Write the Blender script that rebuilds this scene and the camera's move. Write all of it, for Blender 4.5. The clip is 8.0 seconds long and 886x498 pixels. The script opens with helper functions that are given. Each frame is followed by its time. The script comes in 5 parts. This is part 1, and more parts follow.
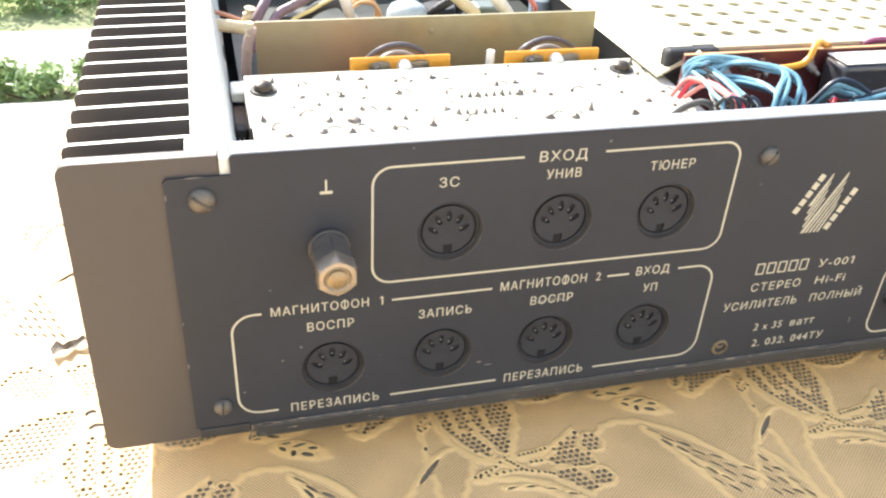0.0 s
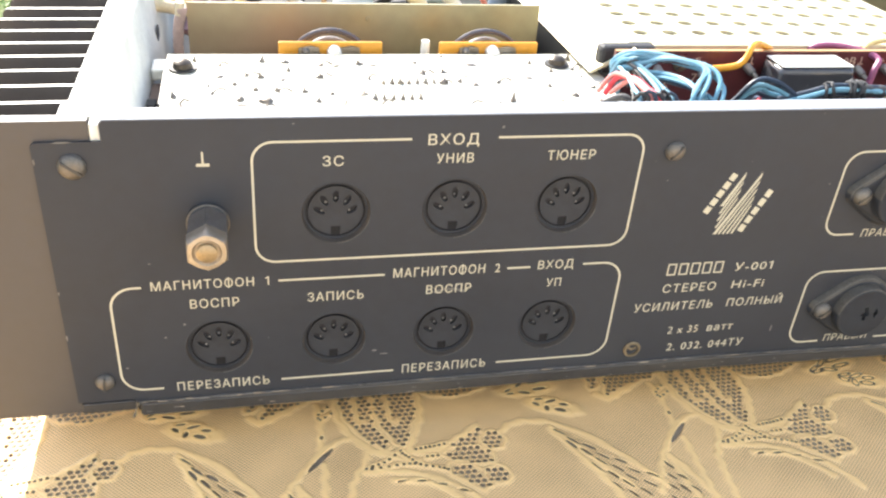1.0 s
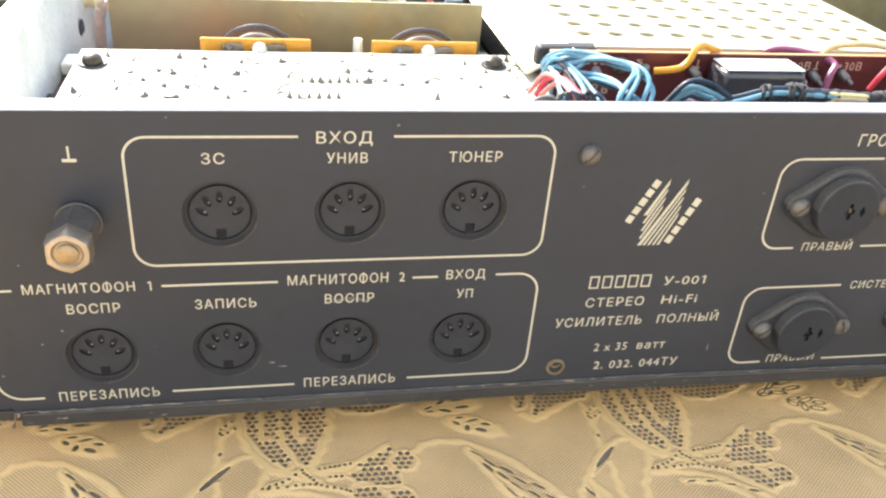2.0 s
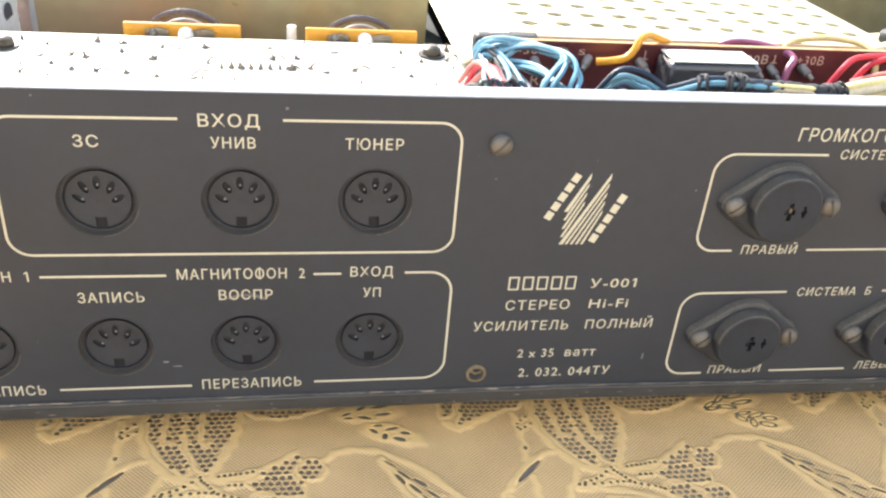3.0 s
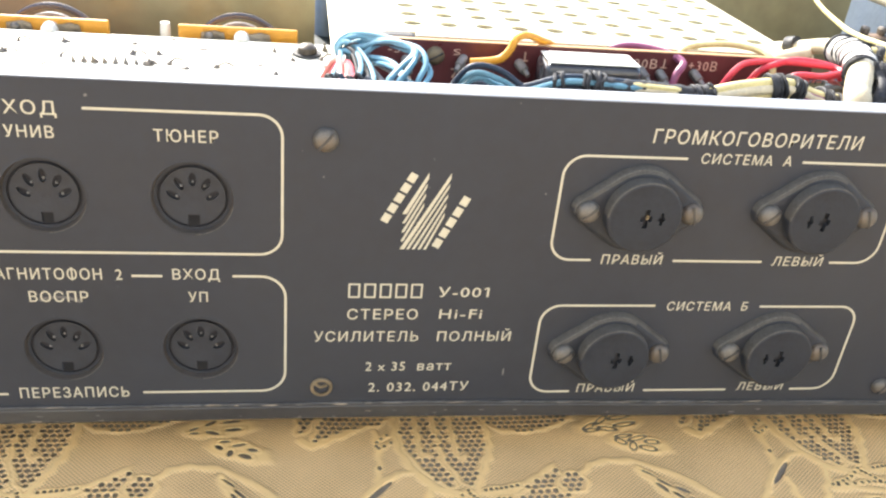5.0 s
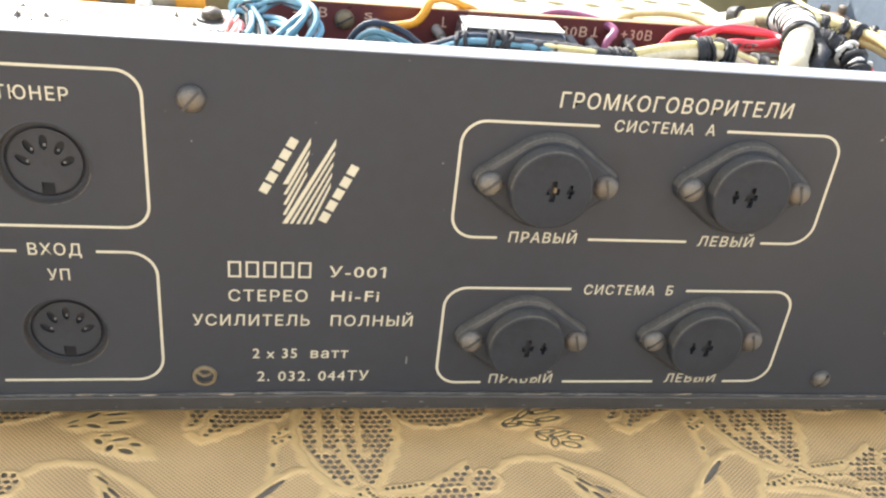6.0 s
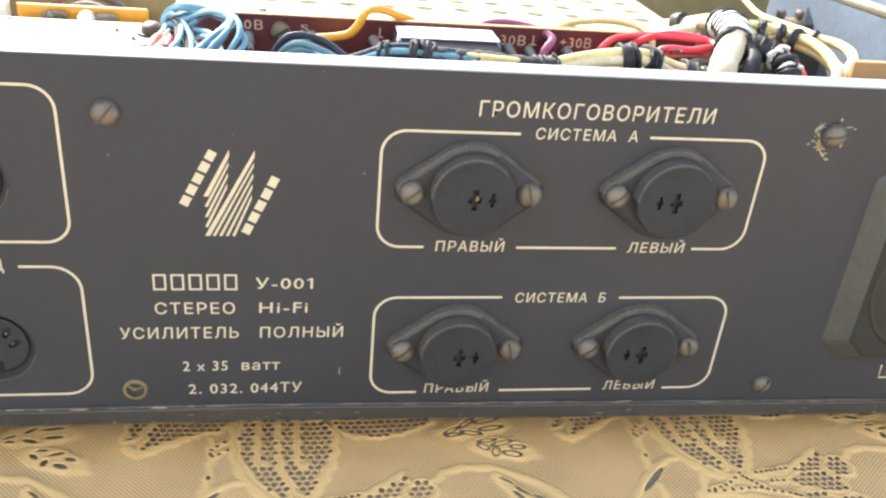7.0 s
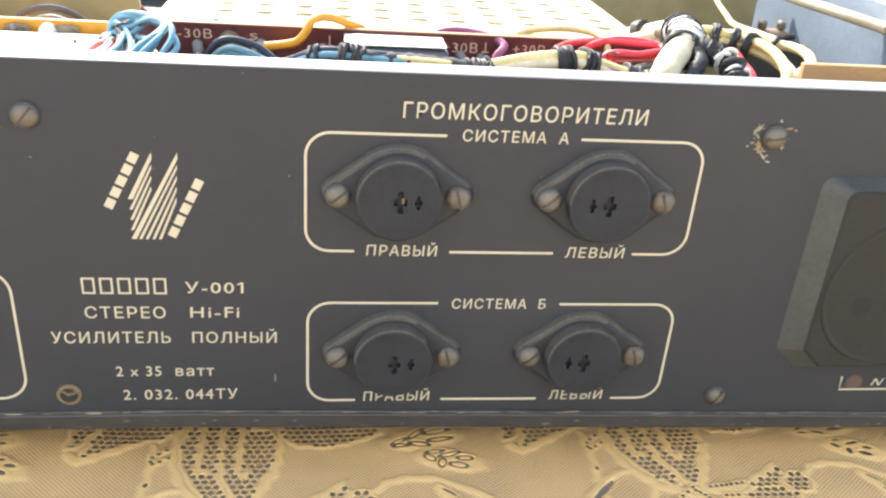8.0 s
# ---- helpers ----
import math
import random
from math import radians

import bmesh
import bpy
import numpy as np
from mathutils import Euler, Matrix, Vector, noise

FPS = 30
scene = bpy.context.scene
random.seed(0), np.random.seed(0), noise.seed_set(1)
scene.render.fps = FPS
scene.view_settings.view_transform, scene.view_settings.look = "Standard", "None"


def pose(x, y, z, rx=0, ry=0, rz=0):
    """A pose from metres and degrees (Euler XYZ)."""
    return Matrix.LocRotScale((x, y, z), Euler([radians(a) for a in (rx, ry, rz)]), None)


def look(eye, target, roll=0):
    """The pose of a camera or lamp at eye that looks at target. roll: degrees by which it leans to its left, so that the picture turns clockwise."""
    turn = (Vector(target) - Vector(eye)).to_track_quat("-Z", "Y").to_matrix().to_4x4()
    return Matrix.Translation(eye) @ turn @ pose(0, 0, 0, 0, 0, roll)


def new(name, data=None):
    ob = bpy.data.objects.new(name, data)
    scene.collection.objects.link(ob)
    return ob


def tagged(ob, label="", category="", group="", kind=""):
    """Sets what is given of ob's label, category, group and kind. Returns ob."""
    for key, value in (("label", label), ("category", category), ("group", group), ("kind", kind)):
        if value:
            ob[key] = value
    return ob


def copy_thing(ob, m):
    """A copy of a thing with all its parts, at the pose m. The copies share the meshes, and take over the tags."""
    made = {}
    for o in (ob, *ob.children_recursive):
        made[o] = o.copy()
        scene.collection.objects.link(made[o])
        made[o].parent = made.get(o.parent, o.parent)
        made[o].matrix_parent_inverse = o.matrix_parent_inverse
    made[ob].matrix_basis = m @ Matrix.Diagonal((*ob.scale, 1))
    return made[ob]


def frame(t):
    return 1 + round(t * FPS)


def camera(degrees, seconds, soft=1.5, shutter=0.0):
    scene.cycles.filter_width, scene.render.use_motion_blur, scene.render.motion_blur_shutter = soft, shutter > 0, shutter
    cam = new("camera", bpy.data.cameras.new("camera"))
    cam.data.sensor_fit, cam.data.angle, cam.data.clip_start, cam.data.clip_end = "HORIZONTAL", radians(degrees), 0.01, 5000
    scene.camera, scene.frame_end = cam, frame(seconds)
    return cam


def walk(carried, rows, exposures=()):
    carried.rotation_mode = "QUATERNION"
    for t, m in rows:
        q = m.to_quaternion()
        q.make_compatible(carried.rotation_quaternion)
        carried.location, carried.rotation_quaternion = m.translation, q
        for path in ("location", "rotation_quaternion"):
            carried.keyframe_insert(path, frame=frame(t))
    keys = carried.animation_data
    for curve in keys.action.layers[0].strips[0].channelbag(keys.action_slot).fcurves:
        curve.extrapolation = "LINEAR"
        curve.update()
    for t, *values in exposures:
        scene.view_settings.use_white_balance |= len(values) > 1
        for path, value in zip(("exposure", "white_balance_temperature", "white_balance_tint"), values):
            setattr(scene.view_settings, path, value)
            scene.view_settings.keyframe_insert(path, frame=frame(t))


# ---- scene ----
cam = camera(54.12, 8.0, soft=2.3)
# seconds, eye, target, roll
PATH = [
    (0, (0.00336, -0.19908, 0.20545), (0.07222, 0.03710, 0.05191), 3.17),
    (0.5, (0.02562, -0.20153, 0.20064), (0.08921, 0.03818, 0.05033), 4.00),
    (1, (0.04062, -0.20731, 0.19810), (0.10240, 0.03278, 0.04763), 4.79),
    (1.5, (0.05738, -0.20178, 0.19683), (0.11511, 0.04046, 0.04822), 5.13),
    (2, (0.07608, -0.20091, 0.19077), (0.13194, 0.04262, 0.04357), 5.01),
    (2.2, (0.08630, -0.20103, 0.18899), (0.14146, 0.04307, 0.04246), 5.03),
    (3.3, (0.11688, -0.19122, 0.17787), (0.16318, 0.05646, 0.03432), 5.03),
    (3.5, (0.12283, -0.19061, 0.17553), (0.16818, 0.05868, 0.03447), 4.90),
    (4, (0.12982, -0.19248, 0.17531), (0.17530, 0.05709, 0.03479), 5.05),
    (4.5, (0.13812, -0.19595, 0.17216), (0.18489, 0.05545, 0.03536), 5.17),
    (4.7, (0.14415, -0.19322, 0.17559), (0.19075, 0.05734, 0.03721), 5.58),
    (5.8, (0.17738, -0.18290, 0.16255), (0.22810, 0.06730, 0.02496), 6.66),
    (6, (0.18146, -0.17907, 0.16161), (0.23141, 0.07103, 0.02358), 6.53),
    (6.5, (0.19286, -0.18114, 0.16175), (0.24348, 0.06995, 0.02576), 6.18),
    (7, (0.19924, -0.18167, 0.16313), (0.24855, 0.07015, 0.02802), 5.61),
    (7.5, (0.21412, -0.18762, 0.16223), (0.25698, 0.06843, 0.03300), 4.85),
    (8, (0.22351, -0.18488, 0.15940), (0.26212, 0.07223, 0.03093), 4.48),
]
walk(cam, [(t, look(eye, target, roll)) for t, eye, target, roll in PATH], exposures=[(0.0, 1.58), (0.5, 1.71), (1.0, 1.68), (1.5, 1.62), (2.2, 1.65), (4.5, 1.68), (6.5, 1.69), (8.0, 1.72)])

# ---------------------------------------------------------------- light
# late-morning sun from behind the amplifier and a little to its left, open sky, an unseen pale wall added behind the
# camera to bounce light
to_sun = Vector((-0.45, 1.22, 1.0)).normalized()
world = bpy.data.worlds.new("sky")
scene.world = world
world.use_nodes = True
wn, wl = world.node_tree.nodes, world.node_tree.links
sky = wn.new("ShaderNodeTexSky")
sky.sky_type, sky.sun_disc = "NISHITA", False
sky.sun_elevation = math.asin(to_sun.z)
sky.sun_rotation = math.atan2(to_sun.x, to_sun.y)
sky.dust_density = 2.0
wn["Background"].inputs["Strength"].default_value = 0.15
wl.new(sky.outputs["Color"], wn["Background"].inputs["Color"])
sun = new("sun", bpy.data.lights.new("sun", "SUN"))
sun.data.energy, sun.data.angle, sun.data.color = 4.0, radians(0.6), (1.0, 0.95, 0.88)
sun.matrix_world = look((-0.9, 2.44, 2.0), (0, 0, 0))

# ---------------------------------------------------------------- materials
MATS = {}


def mat(name, color, rough=0.5, metal=0.0, vary=0.12, scale=60.0, bump=0.0, bump_scale=400.0, fleck=None, fleck_scale=900.0, fleck_size=0.08, spec=0.5, stain=None, stain_amount=0.0, clear=0.0, transmit=0.0):
    """A surface with mottling at two scales, fine relief and, if wanted, small chips of another colour."""
    m = bpy.data.materials.new(name)
    m.use_nodes = True
    n, l = m.node_tree.nodes, m.node_tree.links
    b = n["Principled BSDF"]
    b.inputs["Metallic"].default_value = metal
    b.inputs["Specular IOR Level"].default_value = spec
    b.inputs["Coat Weight"].default_value = clear
    b.inputs["Transmission Weight"].default_value = transmit
    co = n.new("ShaderNodeTexCoord")
    big, small = n.new("ShaderNodeTexNoise"), n.new("ShaderNodeTexNoise")
    big.inputs["Scale"].default_value, small.inputs["Scale"].default_value = scale, scale * 9
    big.inputs["Detail"].default_value = 4
    small.inputs["Detail"].default_value = 3
    for k in (big, small):
        l.new(co.outputs["Object"], k.inputs["Vector"])
    mix = n.new("ShaderNodeMath")
    mix.operation = "ADD"
    l.new(big.outputs["Fac"], mix.inputs[0])
    l.new(small.outputs["Fac"], mix.inputs[1])
    ramp = n.new("ShaderNodeMapRange")
    ramp.inputs["From Min"].default_value, ramp.inputs["From Max"].default_value = 0.65, 1.35
    ramp.inputs["To Min"].default_value, ramp.inputs["To Max"].default_value = 1 - vary, 1 + vary
    l.new(mix.outputs[0], ramp.inputs["Value"])
    tint = n.new("ShaderNodeVectorMath")
    tint.operation = "SCALE"
    tint.inputs[0].default_value = color
    l.new(ramp.outputs["Result"], tint.inputs["Scale"])
    last = tint.outputs["Vector"]
    if stain is not None:
        s = n.new("ShaderNodeTexNoise")
        s.inputs["Scale"].default_value, s.inputs["Detail"].default_value = scale * 0.45, 6
        l.new(co.outputs["Object"], s.inputs["Vector"])
        r = n.new("ShaderNodeMapRange")
        r.inputs["From Min"].default_value, r.inputs["From Max"].default_value = 0.5, 0.72
        r.inputs["To Max"].default_value = stain_amount
        l.new(s.outputs["Fac"], r.inputs["Value"])
        mx = n.new("ShaderNodeMix")
        mx.data_type = "RGBA"
        mx.inputs["B"].default_value = (*stain, 1)
        l.new(r.outputs["Result"], mx.inputs["Factor"])
        l.new(last, mx.inputs["A"])
        last = mx.outputs["Result"]
    if fleck is not None:
        v = n.new("ShaderNodeTexVoronoi")
        v.inputs["Scale"].default_value = fleck_scale
        l.new(co.outputs["Object"], v.inputs["Vector"])
        r = n.new("ShaderNodeMapRange")
        r.inputs["From Min"].default_value, r.inputs["From Max"].default_value = fleck_size, fleck_size * 0.6
        l.new(v.outputs["Distance"], r.inputs["Value"])
        rare = n.new("ShaderNodeMath")
        rare.operation = "GREATER_THAN"
        rare.inputs[1].default_value = 0.86
        l.new(v.outputs["Color"], rare.inputs[0])
        both = n.new("ShaderNodeMath")
        both.operation = "MULTIPLY"
        l.new(r.outputs["Result"], both.inputs[0])
        l.new(rare.outputs[0], both.inputs[1])
        mx = n.new("ShaderNodeMix")
        mx.data_type = "RGBA"
        mx.inputs["B"].default_value = (*fleck, 1)
        l.new(both.outputs[0], mx.inputs["Factor"])
        l.new(last, mx.inputs["A"])
        last = mx.outputs["Result"]
    l.new(last, b.inputs["Base Color"])
    rr = n.new("ShaderNodeMapRange")
    rr.inputs["From Min"].default_value, rr.inputs["From Max"].default_value = 0.65, 1.35
    rr.inputs["To Min"].default_value, rr.inputs["To Max"].default_value = max(0.03, rough - 0.08), min(1, rough + 0.1)
    l.new(mix.outputs[0], rr.inputs["Value"])
    l.new(rr.outputs["Result"], b.inputs["Roughness"])
    if bump:
        g = n.new("ShaderNodeTexNoise")
        g.inputs["Scale"].default_value, g.inputs["Detail"].default_value = bump_scale, 3
        l.new(co.outputs["Object"], g.inputs["Vector"])
        bp = n.new("ShaderNodeBump")
        bp.inputs["Strength"].default_value, bp.inputs["Distance"].default_value = bump, 0.0004
        l.new(g.outputs["Fac"], bp.inputs["Height"])
        l.new(bp.outputs["Normal"], b.inputs["Normal"])
    MATS[name] = m
    return m


PANEL = mat("black_painted_steel", (0.0346, 0.0388, 0.0482), 0.48, 0, 0.10, 25, 0.10, 2500, fleck=(0.20, 0.20, 0.20), fleck_scale=160, fleck_size=0.03, stain=(0.048, 0.052, 0.060), stain_amount=0.45, spec=0.25)
PAINT_WORN = mat("worn_black_edge", (0.034, 0.035, 0.038), 0.40, 0, 0.2, 40, 0.2, 1500, stain=(0.06, 0.058, 0.055), stain_amount=0.7)
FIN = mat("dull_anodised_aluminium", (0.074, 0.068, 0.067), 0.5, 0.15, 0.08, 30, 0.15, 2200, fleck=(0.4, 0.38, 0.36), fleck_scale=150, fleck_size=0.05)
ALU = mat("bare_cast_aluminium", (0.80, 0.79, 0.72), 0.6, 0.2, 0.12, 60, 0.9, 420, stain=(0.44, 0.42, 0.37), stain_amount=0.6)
INK = mat("cream_screen_print", (0.52, 0.495, 0.385), 0.65, 0, 0.10, 300)
BAKELITE = mat("black_moulded_plastic", (0.0385, 0.0415, 0.0475), 0.42, 0, 0.15, 60, 0.15, 1800, spec=0.35, stain=(0.046, 0.052, 0.060), stain_amount=0.6)
PLASTIC = mat("black_socket_plastic", (0.0290, 0.0325, 0.0405), 0.55, 0, 0.2, 60, 0.15, 1800, spec=0.3, stain=(0.034, 0.038, 0.044), stain_amount=0.5)
VOID = mat("dark_socket_inside", (0.075, 0.075, 0.078), 0.8)
SCREW = mat("tarnished_steel_screw", (0.145, 0.137, 0.123), 0.5, 0.5, 0.35, 260, 0.4, 1800, stain=(0.16, 0.12, 0.085), stain_amount=0.6)
BRASS = mat("tarnished_brass", (0.34, 0.26, 0.155), 0.45, 0.75, 0.25, 240, 0.3, 1500)
NICKEL = mat("dull_nickel", (0.40, 0.345, 0.275), 0.45, 0.8, 0.25, 200, 0.3, 1500, stain=(0.36, 0.28, 0.19), stain_amount=0.6)
GOLD = mat("yellow_chromate_steel", (0.345, 0.305, 0.165), 0.42, 0.2, 0.18, 14, 0.1, 900, stain=(0.36, 0.225, 0.155), stain_amount=0.8)
COVER = mat("pale_chromate_cover", (0.74, 0.68, 0.46), 0.42, 0.3, 0.08, 20, 0.1, 900)
BOARD = mat("pale_varnished_circuit_board", (0.72, 0.70, 0.58), 0.35, 0, 0.10, 70, 0.25, 500, stain=(0.80, 0.78, 0.70), stain_amount=0.7)
SOLDER = mat("grey_solder", (0.24, 0.21, 0.175), 0.4, 0.8, 0.3, 500)
AMBER = mat("amber_phenolic_strip", (0.72, 0.33, 0.035), 0.45, 0, 0.10, 80)
MAROON = mat("maroon_circuit_board", (0.105, 0.027, 0.028), 0.35, 0, 0.15, 60, 0.1, 900)
BLUE = mat("light_blue_wire_insulation", (0.15, 0.33, 0.43), 0.5, 0, 0.18, 150, 0.2, 700, spec=0.35, stain=(0.22, 0.36, 0.42), stain_amount=0.6)
NAVY = mat("dark_blue_wire_insulation", (0.022, 0.036, 0.06), 0.45, 0, 0.15, 150)
RED = mat("red_wire_insulation", (0.62, 0.045, 0.065), 0.4, 0, 0.1, 150)
PINK = mat("salmon_wire_insulation", (0.66, 0.22, 0.19), 0.45, 0, 0.1, 150)
ORANGE = mat("orange_wire_insulation", (0.80, 0.36, 0.03), 0.42, 0, 0.1, 150)
PURPLE = mat("plum_wire_insulation", (0.30, 0.09, 0.17), 0.42, 0, 0.1, 150)
YELLOW = mat("pale_yellow_wire_insulation", (0.74, 0.62, 0.28), 0.45, 0, 0.15, 150, 0.2, 700, stain=(0.50, 0.42, 0.22), stain_amount=0.5)
IVORY = mat("ivory_cable_sleeve", (0.70, 0.60, 0.40), 0.5, 0, 0.18, 120, 0.3, 700, stain=(0.38, 0.30, 0.19), stain_amount=0.6)
TAPE = mat("black_friction_tape", (0.020, 0.020, 0.021), 0.6, 0, 0.3, 160, 0.8, 900)
GREYTAPE = mat("dusty_dark_tape", (0.045, 0.045, 0.047), 0.7, 0, 0.3, 200, 0.8, 1100)
WHITETAPE = mat("white_cloth_wrap", (0.78, 0.75, 0.68), 0.7, 0, 0.15, 150, 0.6, 1500, stain=(0.40, 0.36, 0.30), stain_amount=0.6)
CAPSULE = mat("black_relay_case", (0.05, 0.05, 0.055), 0.18, 0, 0.1, 60, clear=0.6)
CLEAR = mat("smoky_clear_disc", (0.10, 0.092, 0.10), 0.2, 0, 0.1, 60)
DARK = mat("dark_chassis_steel", (0.05, 0.047, 0.043), 0.55, 0.2, 0.2, 30)
STEELBLUE = mat("grey_blue_hammered_steel", (0.22, 0.27, 0.33), 0.45, 0.2, 0.12, 40, 0.3, 500)
PHENOL = mat("tan_pressboard", (0.50, 0.30, 0.14), 0.6, 0, 0.12, 80)
RUBBER = mat("black_rubber_foot", (0.02, 0.02, 0.02), 0.8)
WOOD = mat("brown_table_wood", (0.13, 0.085, 0.055), 0.5, 0, 0.2, 18, 0.1, 200)
PLASTER = mat("pale_plaster", (0.335, 0.352, 0.376), 0.85, 0, 0.06, 3, 0.4, 60)
CONCRETE = mat("pale_concrete", (0.55, 0.53, 0.48), 0.85, 0, 0.12, 3, 0.3, 60)
SOIL = mat("dry_grassy_ground", (0.26, 0.29, 0.13), 0.9, 0, 0.35, 2, 0.5, 30)
LEAF = mat("green_leaves", (0.31, 0.43, 0.17), 0.85, 0, 0.3, 9, spec=0.15, transmit=0.35)
LIT_DUSTY = mat("dusty_lit_plastic_rim", (0.066, 0.071, 0.069), 0.55, 0, 0.25, 90, 0.2, 1200)
UNDERLAY = mat("grey_brown_oilcloth", (0.33, 0.275, 0.21), 0.6, 0, 0.15, 30)

# ---------------------------------------------------------------- mesh helpers (millimetres)
K = 0.001


def mesh_of(name, verts, faces, smooth=False):
    me = bpy.data.meshes.new(name)
    me.from_pydata([tuple(K * c for c in v) for v in verts], [], faces)
    if smooth:
        me.polygons.foreach_set("use_smooth", [True] * len(me.polygons))
    me.update()
    return me


def place(name, me, material, parent=None, label=""):
    if not me.materials:
        me.materials.append(material)
    ob = new(name, me)
    if parent is not None:
        ob.parent = parent
    return tagged(ob, label=label)


def part(name, bm, material, parent, label="", smooth=False):
    """Links a bmesh built in millimetres as one mesh under its thing or part."""
    bmesh.ops.scale(bm, vec=(K, K, K), verts=bm.verts)
    bmesh.ops.recalc_face_normals(bm, faces=bm.faces)
    me = bpy.data.meshes.new(name)
    bm.to_mesh(me)
    bm.free()
    if smooth:
        me.polygons.foreach_set("use_smooth", [True] * len(me.polygons))
        me.set_sharp_from_angle(angle=radians(38))
    return place(name, me, material, parent, label)


def box(bm, x0, x1, y0, y1, z0, z1, bevel=0.0, seg=2):
    vs = [bm.verts.new((x, y, z)) for x in (x0, x1) for y in (y0, y1) for z in (z0, z1)]
    fs = [bm.faces.new([vs[i] for i in q]) for q in ((0, 1, 3, 2), (4, 6, 7, 5), (0, 4, 5, 1), (2, 3, 7, 6), (0, 2, 6, 4), (1, 5, 7, 3))]
    if bevel:
        es = list({e for f in fs for e in f.edges})
        bmesh.ops.bevel(bm, geom=es, offset=bevel, segments=seg, affect="EDGES", profile=0.5)
    return bm


def boxed(*args, **kw):
    return box(bmesh.new(), *args, **kw)


def circle(cx, cz, r, n=32, a0=0.0):
    return [(cx + r * math.cos(a0 + 2 * math.pi * i / n), cz + r * math.sin(a0 + 2 * math.pi * i / n)) for i in range(n)]


def plate(outline, holes, y0, y1, bm=None):
    """A flat plate in x and z with holes cut through it, between the depths y0 (front) and y1."""
    bm = bm or bmesh.new()
    edges, rims = [], []
    for loop in [outline] + list(holes):
        vs = [bm.verts.new((x, y0, z)) for x, z in loop]
        rims.append(vs)
        edges += [bm.edges.new((vs[i], vs[(i + 1) % len(vs)])) for i in range(len(vs))]
    front = [g for g in bmesh.ops.triangle_fill(bm, use_beauty=True, edges=edges)["geom"] if isinstance(g, bmesh.types.BMFace)]
    copy = {}
    for vs in rims:
        for v in vs:
            copy[v] = bm.verts.new((v.co.x, y1, v.co.z))
    for f in front:
        bm.faces.new([copy[v] for v in reversed(f.verts)])
    for vs in rims:
        for i in range(len(vs)):
            a, b = vs[i], vs[(i + 1) % len(vs)]
            bm.faces.new((a, b, copy[b], copy[a]))
    return bm


def lathe(profile, at=(0, 0, 0), turn=None, seg=28, bm=None):
    """A body of revolution about -y (towards the camera side): profile of (radius, height)."""
    bm = bm or bmesh.new()
    m = Matrix.Translation(at) @ (turn.to_4x4() if turn else Matrix.Identity(4))
    rings = []
    for r, h in profile:
        if r < 1e-6:
            rings.append([bm.verts.new(m @ Vector((0, -h, 0)))])
        else:
            rings.append([bm.verts.new(m @ Vector((r * math.cos(2 * math.pi * i / seg), -h, r * math.sin(2 * math.pi * i / seg)))) for i in range(seg)])
    for a, b in zip(rings, rings[1:]):
        for i in range(seg):
            j = (i + 1) % seg
            q = [a[i % len(a)], a[j % len(a)], b[j % len(b)], b[i % len(b)]]
            q = list(dict.fromkeys(q))
            if len(q) > 2:
                bm.faces.new(q)
    return bm


def smooth_line(points, step=1.2, closed=False):
    """Catmull-Rom through the points, resampled."""
    p = [Vector(q) for q in points]
    ext = [p[-1]] + p + p[:2] if closed else [2 * p[0] - p[1]] + p + [2 * p[-1] - p[-2]]
    out = []
    for i in range(1, len(ext) - 2):
        a, b, c, d = ext[i - 1:i + 3]
        n = max(2, int((c - b).length / step))
        for k in range(n):
            t = k / n
            out.append(0.5 * ((2 * b) + (c - a) * t + (2 * a - 5 * b + 4 * c - d) * t * t + (3 * b - a - 3 * c + d) * t ** 3))
    if not closed:
        out.append(p[-1])
    return out


def tube(points, r, seg=8, bm=None, step=1.4, lumps=0.0, seed=0):
    """A round wire along a smooth line; lumps makes its girth uneven."""
    bm = bm or bmesh.new()
    line = smooth_line(points, step)
    rnd = random.Random(seed)
    up = Vector((0.31, 0.17, 0.93))
    rings = []
    for i, q in enumerate(line):
        d = (line[min(i + 1, len(line) - 1)] - line[max(i - 1, 0)]).normalized()
        up = (up - up.dot(d) * d).normalized()
        side = d.cross(up)
        g = r * (1 + lumps * (rnd.random() - 0.5))
        rings.append([bm.verts.new(q + g * (math.cos(2 * math.pi * k / seg) * up + math.sin(2 * math.pi * k / seg) * side)) for k in range(seg)])
    for a, b in zip(rings, rings[1:]):
        for k in range(seg):
            bm.faces.new((a[k], a[(k + 1) % seg], b[(k + 1) % seg], b[k]))
    bm.faces.new(rings[0])
    bm.faces.new(list(reversed(rings[-1])))
    return bm


def ribbon(line, width, y0, y1, closed=False):
    """A printed line of constant width along points (x, z)."""
    bm = bmesh.new()
    p = [Vector(q) for q in line]
    n = len(p)
    left, right = [], []
    for i in range(n):
        a = p[(i - 1) % n] if closed or i else p[i]
        b = p[(i + 1) % n] if closed or i < n - 1 else p[i]
        d = (b - a).normalized()
        nrm = Vector((-d.y, d.x)) * width / 2
        left.append(p[i] + nrm)
        right.append(p[i] - nrm)
    quads = []
    for y in (y0, y1):
        quads.append(([bm.verts.new((q.x, y, q.y)) for q in left], [bm.verts.new((q.x, y, q.y)) for q in right]))
    (fl, fr), (bl, br) = quads
    for i in range(n if closed else n - 1):
        j = (i + 1) % n
        bm.faces.new((fl[i], fl[j], fr[j], fr[i]))
        bm.faces.new((fl[i], bl[i], bl[j], fl[j]))
        bm.faces.new((fr[i], fr[j], br[j], br[i]))
    return bm


